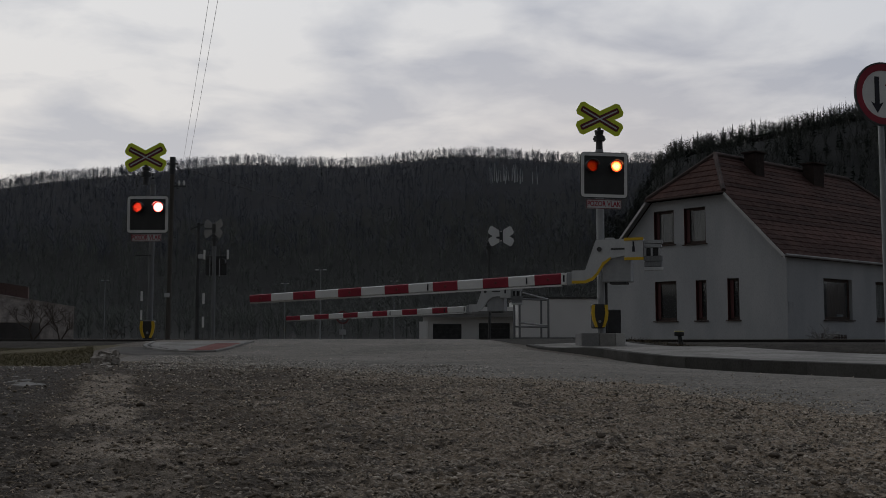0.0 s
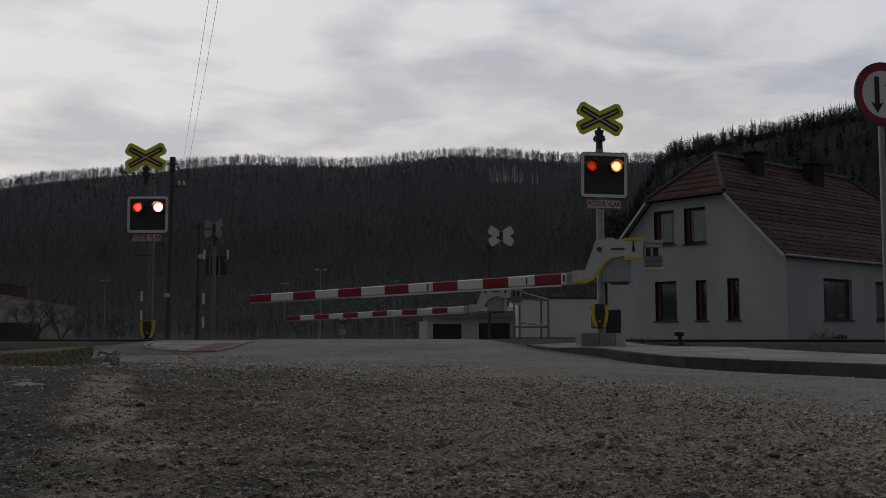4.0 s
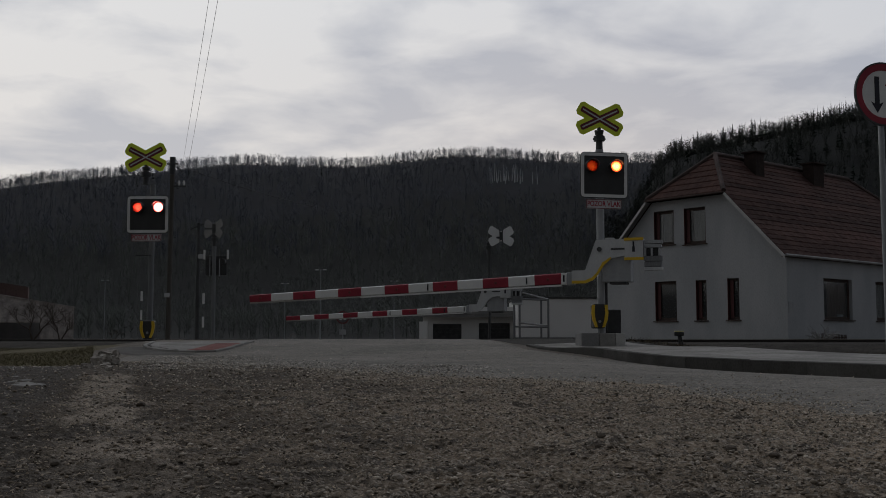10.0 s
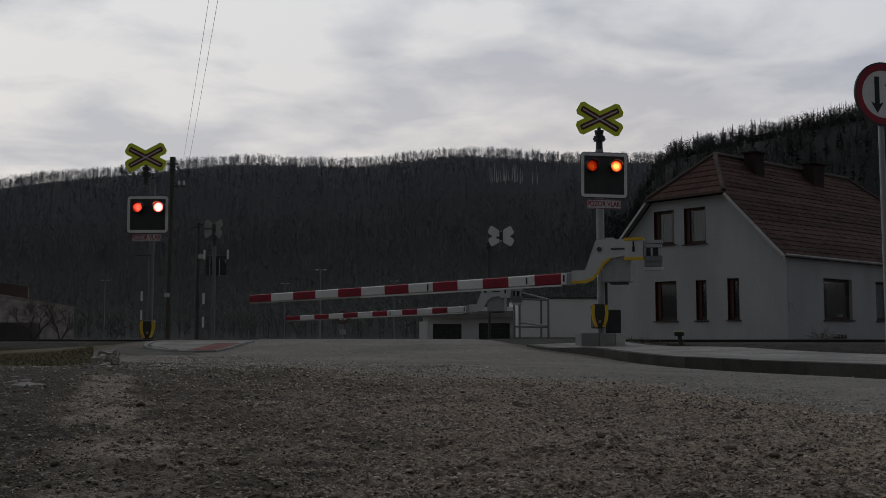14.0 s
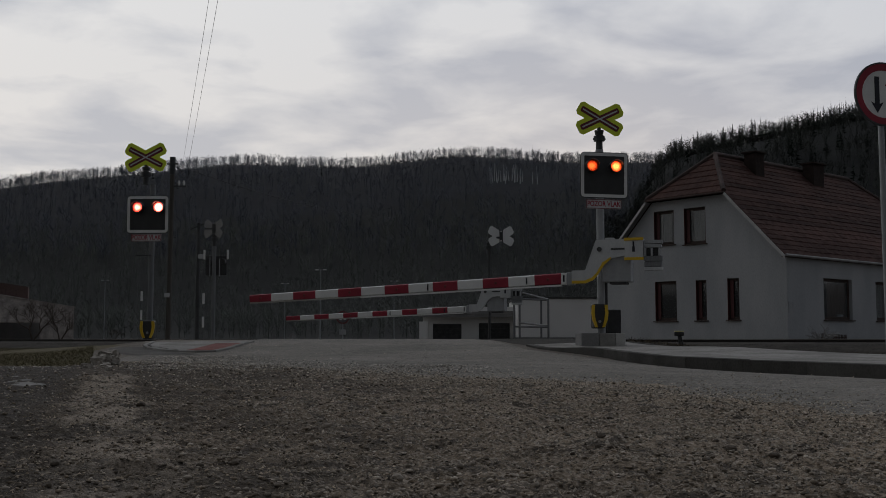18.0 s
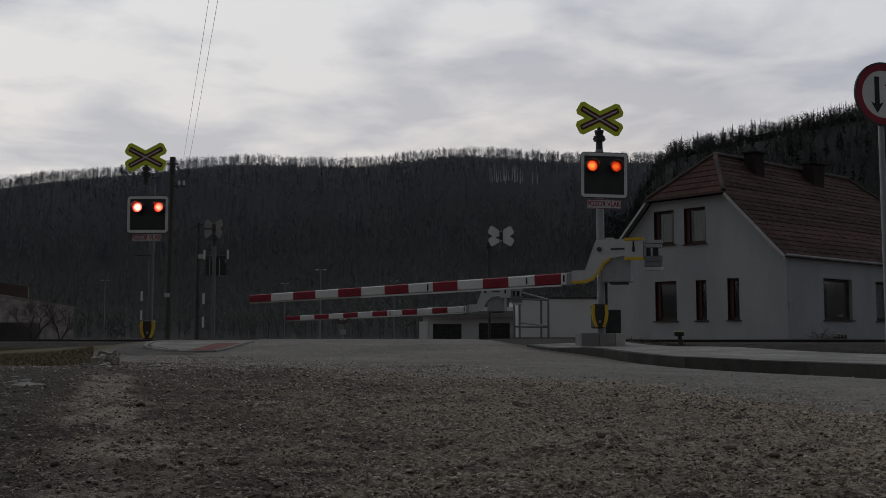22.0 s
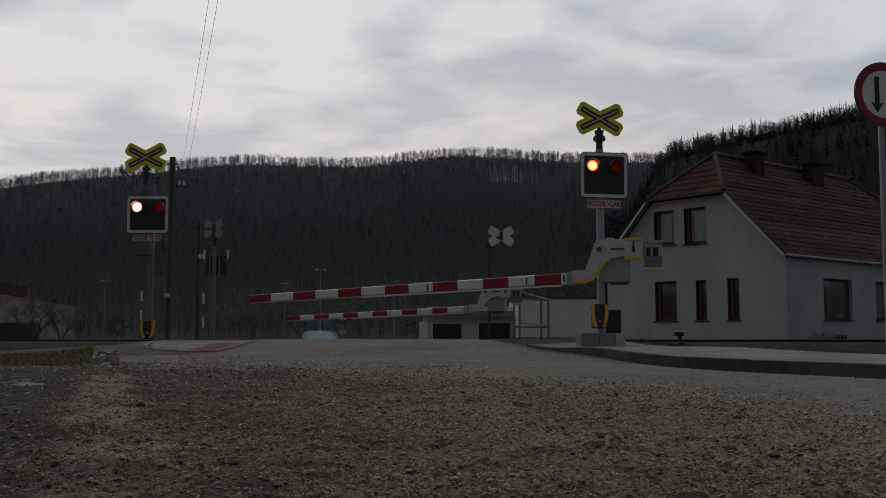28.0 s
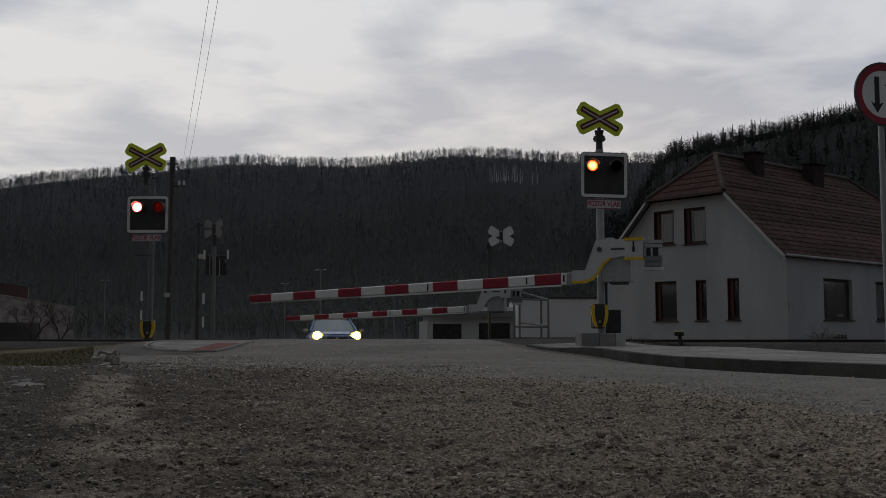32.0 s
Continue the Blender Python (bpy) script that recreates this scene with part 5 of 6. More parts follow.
def forked_tree(x, y, high, wide, seed, label):
    """A small leafless tree: a short trunk, forked limbs and fine twigs."""
    r = random.Random(seed)
    root = thing("bare_tree", pose(x, y, z_at(x, y) - 0.02), label, "tree")
    trunk, twigs = bmesh.new(), bmesh.new()

    def grow(p, d, ln, w, depth):
        q = p + d * ln
        bend = (p + q) / 2 + Vector((r.gauss(0, 0.06), r.gauss(0, 0.06), 0)) * ln
        for a, b, w0, w1 in ((p, bend, w, w * 0.85), (bend, q, w * 0.85, w * 0.68)):
            rod(trunk if depth < 2 else twigs, a, b, w0, w1, 5 if depth < 2 else 3, False)
        if depth < 5:
            for k in range(3):
                side = Vector((r.gauss(0, 1), r.gauss(0, 1), r.gauss(0.1, 0.5)))
                nd = (d + side * 0.48 * wide).normalized()
                grow(p.lerp(q, r.uniform(0.55, 1.0)), nd, ln * r.uniform(0.62, 0.86), w * 0.62, depth + 1)

    for lean in (-0.25, 0.65):
        grow(Vector((lean * 0.1, 0, 0)), Vector((lean, r.uniform(-0.2, 0.2), 1)).normalized(), high * 0.30, 0.036 * high / 2, 0)
    part("trunk", trunk, "twig", root)
    tagged(part("crown", twigs, "twig", root), kind="stuff")


forked_tree(-18.85, 48.2, 2.35, 1.0, 5, "small bare forked tree before the low building")
forked_tree(-17.75, 48.6, 1.9, 1.0, 8, "smaller bare tree beside the low building wall")
forked_tree(-15.4, 49.0, 0.8, 1.2, 11, "low bare shrub beyond the track")
bush("bare_shrub", 11.95, 33.2, 0.66, 2.6, 16, 5, "low bare shrub against the white house wall", "gutter")


def picket_fence():
    root = thing("picket_fence", pose(12.35, 34.2, z_at(12.3, 34.2), 0, 0, 40), "low dark picket fence by the house", "fence")
    for i in range(16):
        part("picket", boxed(i * 0.10, i * 0.10 + 0.05, -0.01, 0.01, -0.02, 0.20 - 0.003 * i, bevel=0.004), "wood", root)
    part("rail", boxed(0, 1.6, 0.012, 0.03, 0.05, 0.09), "wood", root)


picket_fence()

# pale birches near the far skyline
r_b = random.Random(12)
for i in range(26):
    x = 40 + (r_b.random() ** 1.5) * 48 + r_b.uniform(-2, 2)
    y = 880 + r_b.uniform(-14, 14)
    zb = z_at(x, y)
    root = thing("birch", pose(x, y, zb), "slender pale birch on the wooded hillside", "tree", "birches")
    h = r_b.uniform(8, 16)
    part("trunk", rodded((0, 0, 0), (r_b.uniform(-0.9, 0.9), 0, h), 0.34, 0.14, 6), "birch", root)
    bm = bmesh.new()
    for k in range(16):
        zk = h * r_b.uniform(0.4, 0.95)
        a = r_b.uniform(0, 6.28)
        rod(bm, (0, 0, zk), (math.cos(a) * 2.4, math.sin(a) * 2.4, zk + r_b.uniform(0.8, 4.0)), 0.08, 0.03, 3, False)
    part("crown", bm, "forest", root)


# ---- the car ----
def hatchback():
    """Root on the road under the middle of the front axle; the nose points to -y."""
    root = thing("hatchback_car", pose(-20, 120, 0), "blue hatchback car with roof rails and lit headlamps", "car")
    W = 0.86
    # lower body, lofted along its length
    secs = [(-0.78, 0.60, 0.30, 0.62), (-0.72, 0.72, 0.22, 0.70), (-0.45, 0.82, 0.18, 0.80), (0.25, W, 0.18, 0.93), (0.45, W, 0.18, 0.96), (1.6, W, 0.18, 0.97), (2.7, W, 0.18, 0.97), (3.05, 0.80, 0.22, 0.92), (3.12, 0.74, 0.30, 0.80)]
    bm = bmesh.new()
    rings = []
    for y, w, z0, z1 in secs:
        zz = [(z0, 0.80), (z0 + 0.12, 0.97), (z0 + (z1 - z0) * 0.55, 1.0), (z1 - 0.10, 0.96), (z1 - 0.02, 0.86), (z1 + 0.02, 0.45)]
        row = [(-w * f, z) for z, f in zz] + [(w * f, z) for z, f in zz[::-1]]
        rings.append([bm.verts.new((x, y, z)) for x, z in row])
    for a, b in zip(rings, rings[1:]):
        for k in range(len(a)):
            bm.faces.new((a[k], a[(k + 1) % len(a)], b[(k + 1) % len(a)], b[k]))
    bm.faces.new(rings[0]), bm.faces.new(rings[-1])
    body = part("body", bm, "car_paint", root, smooth=True)
    # cabin
    cab = [(0.42, 0.74, 0.93, 0.0), (1.05, 0.60, 1.37, 1.0), (1.5, 0.61, 1.43, 1.0), (2.5, 0.60, 1.40, 1.0), (3.0, 0.70, 0.93, 0.0)]
    lowz = 0.92
    bm = bmesh.new()
    tops = [[bm.verts.new((-w, y, z)), bm.verts.new((-w * 0.5, y, z + 0.025 * k)), bm.verts.new((w * 0.5, y, z + 0.025 * k)), bm.verts.new((w, y, z))] for y, w, z, k in cab[1:4]]
    for a, b in zip(tops, tops[1:]):
        for k in range(3):
            bm.faces.new((a[k], a[k + 1], b[k + 1], b[k]))
    bmesh.ops.solidify(bm, geom=bm.faces[:], thickness=0.03)
    part("roof", bm, "car_paint", body, smooth=True)
    bm = bmesh.new()
    q = [(-0.73, 0.40, 0.94), (-0.36, 0.33, 0.965), (0.36, 0.33, 0.965), (0.73, 0.40, 0.94), (0.565, 1.02, 1.355), (0.3, 0.99, 1.385), (-0.3, 0.99, 1.385), (-0.565, 1.02, 1.355)]
    v = [bm.verts.new(p) for p in q]
    bm.faces.new((v[0], v[1], v[6], v[7])), bm.faces.new((v[1], v[2], v[5], v[6])), bm.faces.new((v[2], v[3], v[4], v[5]))
    part("windscreen", bm, "windscreen", root, smooth=True)
    for s in (-1, 1):
        bm = bmesh.new()
        rod(bm, (s * 0.755, 0.36, 0.93), (s * 0.59, 1.03, 1.38), 0.035, 0.03, 8)
        rod(bm, (s * 0.60, 2.5, 1.40), (s * 0.72, 3.0, 0.95), 0.05, 0.05, 8)
        rod(bm, (s * 0.59, 1.03, 1.38), (s * 0.60, 2.5, 1.40), 0.03, 0.03, 8)
        part("pillar", bm, "car_paint", body)
        bm = bmesh.new()
        bm.faces.new([bm.verts.new(p) for p in ((s * 0.78, 0.5, 0.95), (s * 0.78, 2.85, 0.95), (s * 0.615, 2.45, 1.38), (s * 0.615, 1.08, 1.37))])
        part("side_window", bm, "windscreen", root)
        rail = part("roof_rail", rodded((s * 0.56, 1.12, 1.475), (s * 0.56, 2.4, 1.475), 0.022, seg=8), "black", root)
        for y in (1.15, 2.35):
            part("rail_foot", boxed(s * 0.56 - 0.025, s * 0.56 + 0.025, y - 0.05, y + 0.05, 1.395, 1.475, bevel=0.01), "black", rail)
        mirror = part("mirror", boxed(s * 0.92 - 0.085, s * 0.92 + 0.085, 0.42, 0.54, 0.92, 1.03, bevel=0.035), "grey_paint", root)
        part("mirror_arm", boxed(s * 0.80 - 0.05, s * 0.80 + 0.05, 0.47, 0.53, 0.96, 1.0), "black", mirror)
        # unit lit all over, to carry the bulb's glare
        hl = part("headlight", boxed(s * 0.60 - 0.17, s * 0.60 + 0.17, -0.735, -0.55, 0.585, 0.815, bevel=0.10), "headlight_glare_lens", root, "lit headlamp unit")
        part("headlight_bulb", disc(0, 0, 0.125, -0.01, 0.0, 24), "headlight", hl, "glowing warm white headlamp", at=pose(s * 0.62, -0.742, 0.70))
        part("fog_lamp", rodded((s * 0.58, -0.775, 0.36), (s * 0.58, -0.74, 0.36), 0.05), "glass", root)
    part("grille", boxed(-0.34, 0.34, -0.80, -0.74, 0.52, 0.66, bevel=0.02), "black", root)
    part("bumper", boxed(-0.72, 0.72, -0.80, -0.62, 0.26, 0.50, bevel=0.06), "car_paint", root)
    part("number_plate", boxed(-0.26, 0.26, -0.815, -0.803, 0.40, 0.50, bevel=0.005), "white", root)
    part("badge", rodded((0, -0.815, 0.60), (0, -0.80, 0.60), 0.05), "galv", root)
    part("bonnet_edge", boxed(-0.60, 0.60, -0.70, -0.66, 0.735, 0.755, bevel=0.008), "car_paint", root)
    wheels = []
    for y in (0.0, 2.42):
        for s in (-1, 1):
            w = part("wheel", rodded((-0.09, 0, 0), (0.09, 0, 0), 0.20, seg=20), "galv", root, at=pose(s * 0.72, y, 0.295))
            bm = bmesh.new()
            prof = [(0.20, -0.09), (0.27, -0.095), (0.295, -0.06), (0.295, 0.06), (0.27, 0.095), (0.20, 0.09)]
            n = 28
            rr = [[bm.verts.new((o, math.cos(2 * math.pi * i / n) * r, math.sin(2 * math.pi * i / n) * r)) for r, o in prof] for i in range(n)]
            for i in range(n):
                for k in range(6):
                    bm.faces.new((rr[i][k], rr[i][(k + 1) % 6], rr[(i + 1) % n][(k + 1) % 6], rr[(i + 1) % n][k]))
            part("tyre", bm, "rubber", w, smooth=True)
            wheels.append((w, s * 0.72, y))
    return root, wheels


car, car_wheels = hatchback()


# ---- loose stones, gravel and grass ----
def lattice(x, y, scale, seed):
    """Smooth value noise on a lattice, 0 to 1."""
    x, y = x * scale, y * scale
    i, j = np.floor(x).astype(np.int64), np.floor(y).astype(np.int64)
    u, v = x - i, y - j
    u, v = u * u * (3 - 2 * u), v * v * (3 - 2 * v)

    def h(a, b):
        n = (a * 374761393 + b * 668265263 + seed * 974634) & 0x7FFFFFFF
        n = ((n ^ (n >> 13)) * 1274126177) & 0x7FFFFFFF
        return ((n ^ (n >> 16)) & 0xFFFF) / 65535.0

    return (h(i, j) * (1 - u) + h(i + 1, j) * u) * (1 - v) + (h(i, j + 1) * (1 - u) + h(i + 1, j + 1) * u) * v


def road_left(y):
    return np.interp(y, [p[1] for p in ROAD_L], [p[0] for p in ROAD_L])


def bed(x, y):
    """The rough lay-by: humps, clods and grit, running out ragged over the asphalt."""
    x, y = np.asarray(x, float), np.asarray(y, float)
    rough = 0.030 * (lattice(x, y, 1.1, 1) - 0.5) + 0.020 * (lattice(x, y, 4.5, 2) - 0.5) + 0.026 * (lattice(x, y, 12, 3) - 0.5) + 0.018 * (lattice(x, y, 32, 4) - 0.5) + 0.009 * (lattice(x, y, 80, 5) - 0.5)
    out = x - road_left(y) + 0.9 * (lattice(x, y, 0.9, 6) - 0.5) + 0.5 * (lattice(x, y, 5, 7) - 0.5)
    run = step(-0.5, 0.6, out)
    turf_edge = step(-3.8, -4.3, x + 0.25 * (lattice(x, y, 2, 8) - 0.5)) * step(11.0, 11.6, y)
    mound = 0.060 * np.exp(-((x + 2.17 - 0.33 * (6.8 - y)) / 0.22) ** 4) * (1 - step(6.82, 6.95, y + 0.12 * (lattice(x, y, 9, 9) - 0.5))) * step(4.6, 6.5, y)
    return land(x, y) + 0.014 + mound + rough * (1 - 0.7 * run) - 0.022 * run - 0.08 * turf_edge


def graded(parts):
    """Grid lines, closer where the ground is rougher: (from, to, first gap, last gap) in turn."""
    out = [parts[0][0]]
    for a, z, g0, g1 in parts:
        v = a
        while v < z:
            v += g0 + (g1 - g0) * (v - a) / (z - a)
            out.append(min(v, z))
    return np.unique(np.round(out, 4))


rows_y = graded([(-4.8, 1.0, 0.12, 0.05), (1.0, 3.5, 0.014, 0.018), (3.5, 14.6, 0.02, 0.09)])
cols_x = graded([(-8.8, -2.0, 0.06, 0.03), (-2.0, 2.0, 0.016, 0.016), (2.0, 3.4, 0.03, 0.05)])
X, Y = np.meshgrid(cols_x, rows_y)
V = np.stack([X.ravel(), Y.ravel(), bed(X, Y).ravel()], 1)
n_x, n_y = len(cols_x), len(rows_y)
i0 = (np.arange(n_y - 1)[:, None] * n_x + np.arange(n_x - 1)[None]).ravel()
i0 = i0[(X - road_left(Y))[:-1, :-1].ravel() < 1.4]
lay_by = mesh_from("gravel_ground", V, np.stack([i0, i0 + 1, i0 + n_x + 1, i0 + n_x], 1), "lay_by")
tagged(lay_by, "rough lay-by of trodden dirt and gravel beside the lane", "ground", kind="structure")


def pebbles(name, x, y, size, material, label, sink=0.35):
    """Crumpled stones, each of twenty faces, joined as one litter."""
    t = (1 + 5 ** 0.5) / 2
    iv = np.array([(-1, t, 0), (1, t, 0), (-1, -t, 0), (1, -t, 0), (0, -1, t), (0, 1, t), (0, -1, -t), (0, 1, -t), (t, 0, -1), (t, 0, 1), (-t, 0, -1), (-t, 0, 1)]) / math.hypot(1, t)
    fa = np.array([(0, 11, 5), (0, 5, 1), (0, 1, 7), (0, 7, 10), (0, 10, 11), (1, 5, 9), (5, 11, 4), (11, 10, 2), (10, 7, 6), (7, 1, 8), (3, 9, 4), (3, 4, 2), (3, 2, 6), (3, 6, 8), (3, 8, 9), (4, 9, 5), (2, 4, 11), (6, 2, 10), (8, 6, 7), (9, 8, 1)])
    n = len(x)
    z = bed(x, y)
    sc = size[:, None] * rng.uniform(0.65, 1.2, (n, 3)) * np.array([1.2, 1.1, 0.6])
    a = rng.uniform(0, 6.28, n)
    v = iv[None] * rng.uniform(0.55, 1.25, (n, 12, 1)) * sc[:, None]
    c, s = np.cos(a)[:, None], np.sin(a)[:, None]
    v = np.stack([v[..., 0] * c - v[..., 1] * s, v[..., 0] * s + v[..., 1] * c, v[..., 2]], 2)
    v = v + np.stack([x, y, z + sc[:, 2] * (1 - sink * 1.4)], 1)[:, None]
    f = (fa[None] + (np.arange(n) * 12)[:, None, None]).reshape(-1, 3)
    return tagged(mesh_from(name, v.reshape(-1, 3), f, material), label, "gravel", kind="stuff")


def strewn(n, y0, y1, power=1.0):
    """Places ahead of the crossing's lay-by, thicker towards the near end."""
    y = y0 * (y1 / y0) ** (rng.random(n) ** power)
    x = rng.uniform(-0.58, 0.58, n) * y
    wide = rng.random(n) < 0.12
    return np.where(wide, rng.uniform(-8.5, 3.0, n), x), np.where(wide, rng.uniform(-4.5, y1, n), y)


def off_road(x, y, slack):
    ex = np.interp(y, [p[1] for p in ROAD_L], [p[0] for p in ROAD_L])
    return x < ex + slack


for nm, mat_name, count, lo, hi in (("gravel_litter", "gravel", 20000, 0.0015, 0.0085), ("pale_gravel", "stone_mix", 13000, 0.002, 0.0095), ("dark_gravel", "dark_mix", 2600, 0.0015, 0.010)):
    x, y = strewn(count, 1.35, 13.0)
    ok = off_road(x, y, rng.exponential(0.45, count))
    if nm == "pale_gravel":
        ok = ok & ((0.95 * x + 0.313 * y > -0.1) | (rng.random(count) < 0.2))
    x, y = x[ok], y[ok]
    size = (lo + (hi - lo) * rng.random(len(x)) ** 3.5) * (0.7 + 0.10 * np.abs(y))
    x, y = x[y < 13], y[y < 13]
    pebbles(nm, x, y, size[:len(x)], mat_name, {"gravel_litter": "grey-brown gravel strewn over the lay-by", "pale_gravel": "pale chips among the gravel", "dark_gravel": "dark chips among the gravel"}[nm])


# larger stones, in drifts
n = 9000
y = 1.9 * (9.0 / 1.9) ** rng.random(n)
x = rng.uniform(-0.45, 0.45, n) * y
ok = (rng.random(n) < 1.5 * (lattice(x, y, 2.1, 61) * 0.6 + lattice(x, y, 6.0, 62) * 0.4 - 0.32) * np.where(0.95 * x + 0.313 * y < -0.1, 0.45, 1.0)) & (x < road_left(y) + 0.3)
x, y = x[ok], y[ok]
size = (0.0022 + 0.0055 * rng.random(len(x)) ** 2.8) * (0.62 + 0.17 * y)
pebbles("coarse_gravel", x, y, size, "brown_stone", "coarse brown stones standing proud of the gravel", 0.4)

x, y = strewn(6000, 3.5, 17.0)
ok = ~off_road(x, y, np.zeros(len(x))) & (x < np.interp(y, [p[1] for p in ROAD_R], [p[0] for p in ROAD_R]))
x, y = x[ok], y[ok]
pebbles("road_grit", x, y, (0.0015 + 0.004 * rng.random(len(x)) ** 3) * (0.7 + 0.10 * y), "stone_mix", "scattered grit on the worn asphalt", 0.2)


def cobble(x, y, r, material, label, seed, flat=0.7):
    rr = random.Random(seed)
    r = r * 0.8
    bm = bmesh.new()
    bmesh.ops.create_icosphere(bm, subdivisions=2, radius=1.0)
    for v in bm.verts:
        k = 1 + 0.38 * noise.noise(v.co * 1.7 + Vector((seed * 3.1, 0, 0))) + rr.uniform(-0.04, 0.04)
        v.co = Vector((v.co.x * r * k * 1.2, v.co.y * r * k, v.co.z * r * k * flat))
    ob = part("stone", bm, material, at=pose(x, y, float(bed(x, y)) + r * flat * 0.55, rr.uniform(-8, 8), rr.uniform(-8, 8), rr.uniform(0, 360)))
    return tagged(ob, label, "stone", "loose stones")


for i, (x, y, r) in enumerate(((0.42, 2.82, 0.020), (0.68, 2.50, 0.017), (0.77, 2.46, 0.015), (0.60, 2.62, 0.012), (0.45, 3.0, 0.016), (-1.99, 4.84, 0.024), (-1.19, 4.16, 0.022), (0.61, 2.45, 0.012), (1.02, 2.78, 0.010), (-0.2, 2.95, 0.012), (-0.86, 2.98, 0.013), (0.38, 3.25, 0.018), (-0.32, 3.4, 0.02), (-0.5, 2.55, 0.016))):
    cobble(x, y, r, "dark_stone", "dark loose stone lying in the gravel", i + 1, 0.6)
for i, (x, y, r) in enumerate(((-0.375, 3.4, 0.018), (-0.09, 2.1, 0.014), (-0.70, 4.4, 0.02), (-0.88, 2.4, 0.016))):
    cobble(x, y, r, "stone", "pale loose stone lying in the gravel", i + 31, 0.7)


def broken_block(x, y, z, r, seed, turn, tall):
    rr = random.Random(seed)
    r = r * 0.88
    bm = boxed(-0.62 * r, 0.62 * r, -0.75 * r, 0.75 * r, -0.5 * r * tall, 0.5 * r * tall)
    bmesh.ops.subdivide_edges(bm, edges=bm.edges[:], cuts=3, use_grid_fill=True)
    for v in bm.verts:
        v.co = v.co * (1 - 0.10 * min(1, v.co.length / (0.8 * r)) ** 3) + 0.22 * r * noise.noise_vector(v.co / r * 3.4 + Vector((seed * 2.3, 0, 0)))
    ob = part("rubble_stone", bm, "rubble", at=pose(x, y, z, rr.uniform(-7, 7), rr.uniform(-7, 7), turn))
    tagged(ob, "pale broken stone heaped at the road edge", "stone", "kerb rubble")


# old kerb stones and broken lumps at the corner of the verge
for i, (x, y, z, r, turn, tall) in enumerate(((-3.66, 11.15, 0.06, 0.13, 8, 0.9), (-3.55, 11.25, 0.07, 0.11, -12, 0.9), (-3.72, 11.4, 0.08, 0.12, 20, 0.9), (-3.93, 12.2, 0.10, 0.14, 15, 0.9), (-4.05, 12.9, 0.12, 0.12, 4, 0.9), (-3.50, 10.8, 0.035, 0.10, 30, 0.6), (-3.38, 10.5, 0.03, 0.08, -25, 0.6), (-3.55, 10.5, 0.03, 0.09, 12, 0.6), (-3.22, 10.1, 0.025, 0.08, 40, 0.5), (-3.40, 10.05, 0.025, 0.08, -14, 0.5), (-3.10, 9.75, 0.025, 0.06, 22, 0.5))):
    broken_block(x, y, z, r, i + 50, turn, tall)
for i, (x, y, w, d, turn) in enumerate(((-2.62, 6.6, 0.10, 0.30, 28), (-2.52, 6.4, 0.14, 0.16, 60), (-2.78, 6.9, 0.10, 0.16, -8), (-3.35, 8.1, 0.12, 0.2, 10))):
    b = part("concrete_slab", boxed(-w / 2, w / 2, -d / 2, d / 2, -0.02, 0.012, bevel=0.008), "concrete", at=pose(x, y, float(bed(x, y)) + 0.008, 3, -4, turn))
    tagged(b, "flat broken concrete slab sunk in the dirt", "slab", "broken slabs")


def turf(name, x, y, hr, material, label):
    n = len(x)
    z = land(x, y)
    h = rng.uniform(*hr, n) * (1 + 1.1 * step(17, 22, y))
    a, lean = rng.uniform(0, 6.28, n), rng.uniform(0.6, 2.4, n) * h
    w = 0.005 + 0.005 * rng.random(n)
    b = np.stack([x, y, z], 1)
    o = np.stack([np.cos(a) * w, np.sin(a) * w, 0 * w], 1)
    tip = b + np.stack([np.cos(a + 1.3) * lean, np.sin(a + 1.3) * lean, h], 1)
    v = np.stack([b - o, b + o, tip], 1).reshape(-1, 3)
    return tagged(mesh_from(name, v, np.arange(len(v)).reshape(-1, 3), material), label, "grass", kind="stuff")


verge = strip("grass_verge", [(-60, 11.45), (-60, 16), (-60, 20), (-60, 44)], [(-4.05, 11.45), (-5.3, 15.9), (-6.3, 18.7), (-6.9, 24)], "grass", 0.006, "dull winter grass left of the lane", "grass")
strip_r = strip("grass_strip", [(3.7, 19.2), (8.3, 8.2), (12, 3)], [(11, 34), (28, 22), (40, 10)], "brown_turf", 0.006, "dull brown grass between footway and railway", "grass")
soil_r = strip("grass_strip", [(1.70, 18.9), (1.34, 20.2), (1.12, 22.0), (0.95, 24), (0.6, 30)], [(3.6, 18.9), (5.0, 20.2), (6.5, 22), (8, 24), (10, 30)], "dark_soil", 0.022, "dark bare soil between the lane and the railing", "soil")
patch = strip("asphalt_patch", [(-6.75, 21.2), (-5.75, 18.6), (-5.1, 17.5)][::-1], [(-6.1, 21.3), (-4.7, 18.65), (-4.0, 17.6)][::-1], "tar", 0.018, "darker patch of newer asphalt before the island", "asphalt")
x, y = rng.uniform(-14.5, -4.0, 150000), rng.uniform(11.3, 31.0, 150000)
ok = (x * ACROSS[0] + y * ACROSS[1] < TRACK_MID - 1.9) & (x < road_left(y) - 0.1) & (x < -3.95 - 0.33 * (y - 11.8)) & (lattice(x, y, 1.6, 21) * 0.6 + lattice(x, y, 6, 22) * 0.4 > 0.30 - 0.22 * step(11.8, 12.8, y) - 0.3 * step(15, 18, y))
turf("grass_blades", x[ok], y[ok], (0.010, 0.036), "blade", "short olive-brown winter grass")
x, y = rng.uniform(3.8, 13, 14000), rng.uniform(13, 21, 14000)
ok = (x - 3.7) * 0.93 + (y - 19.2) * 0.36 > 0.15
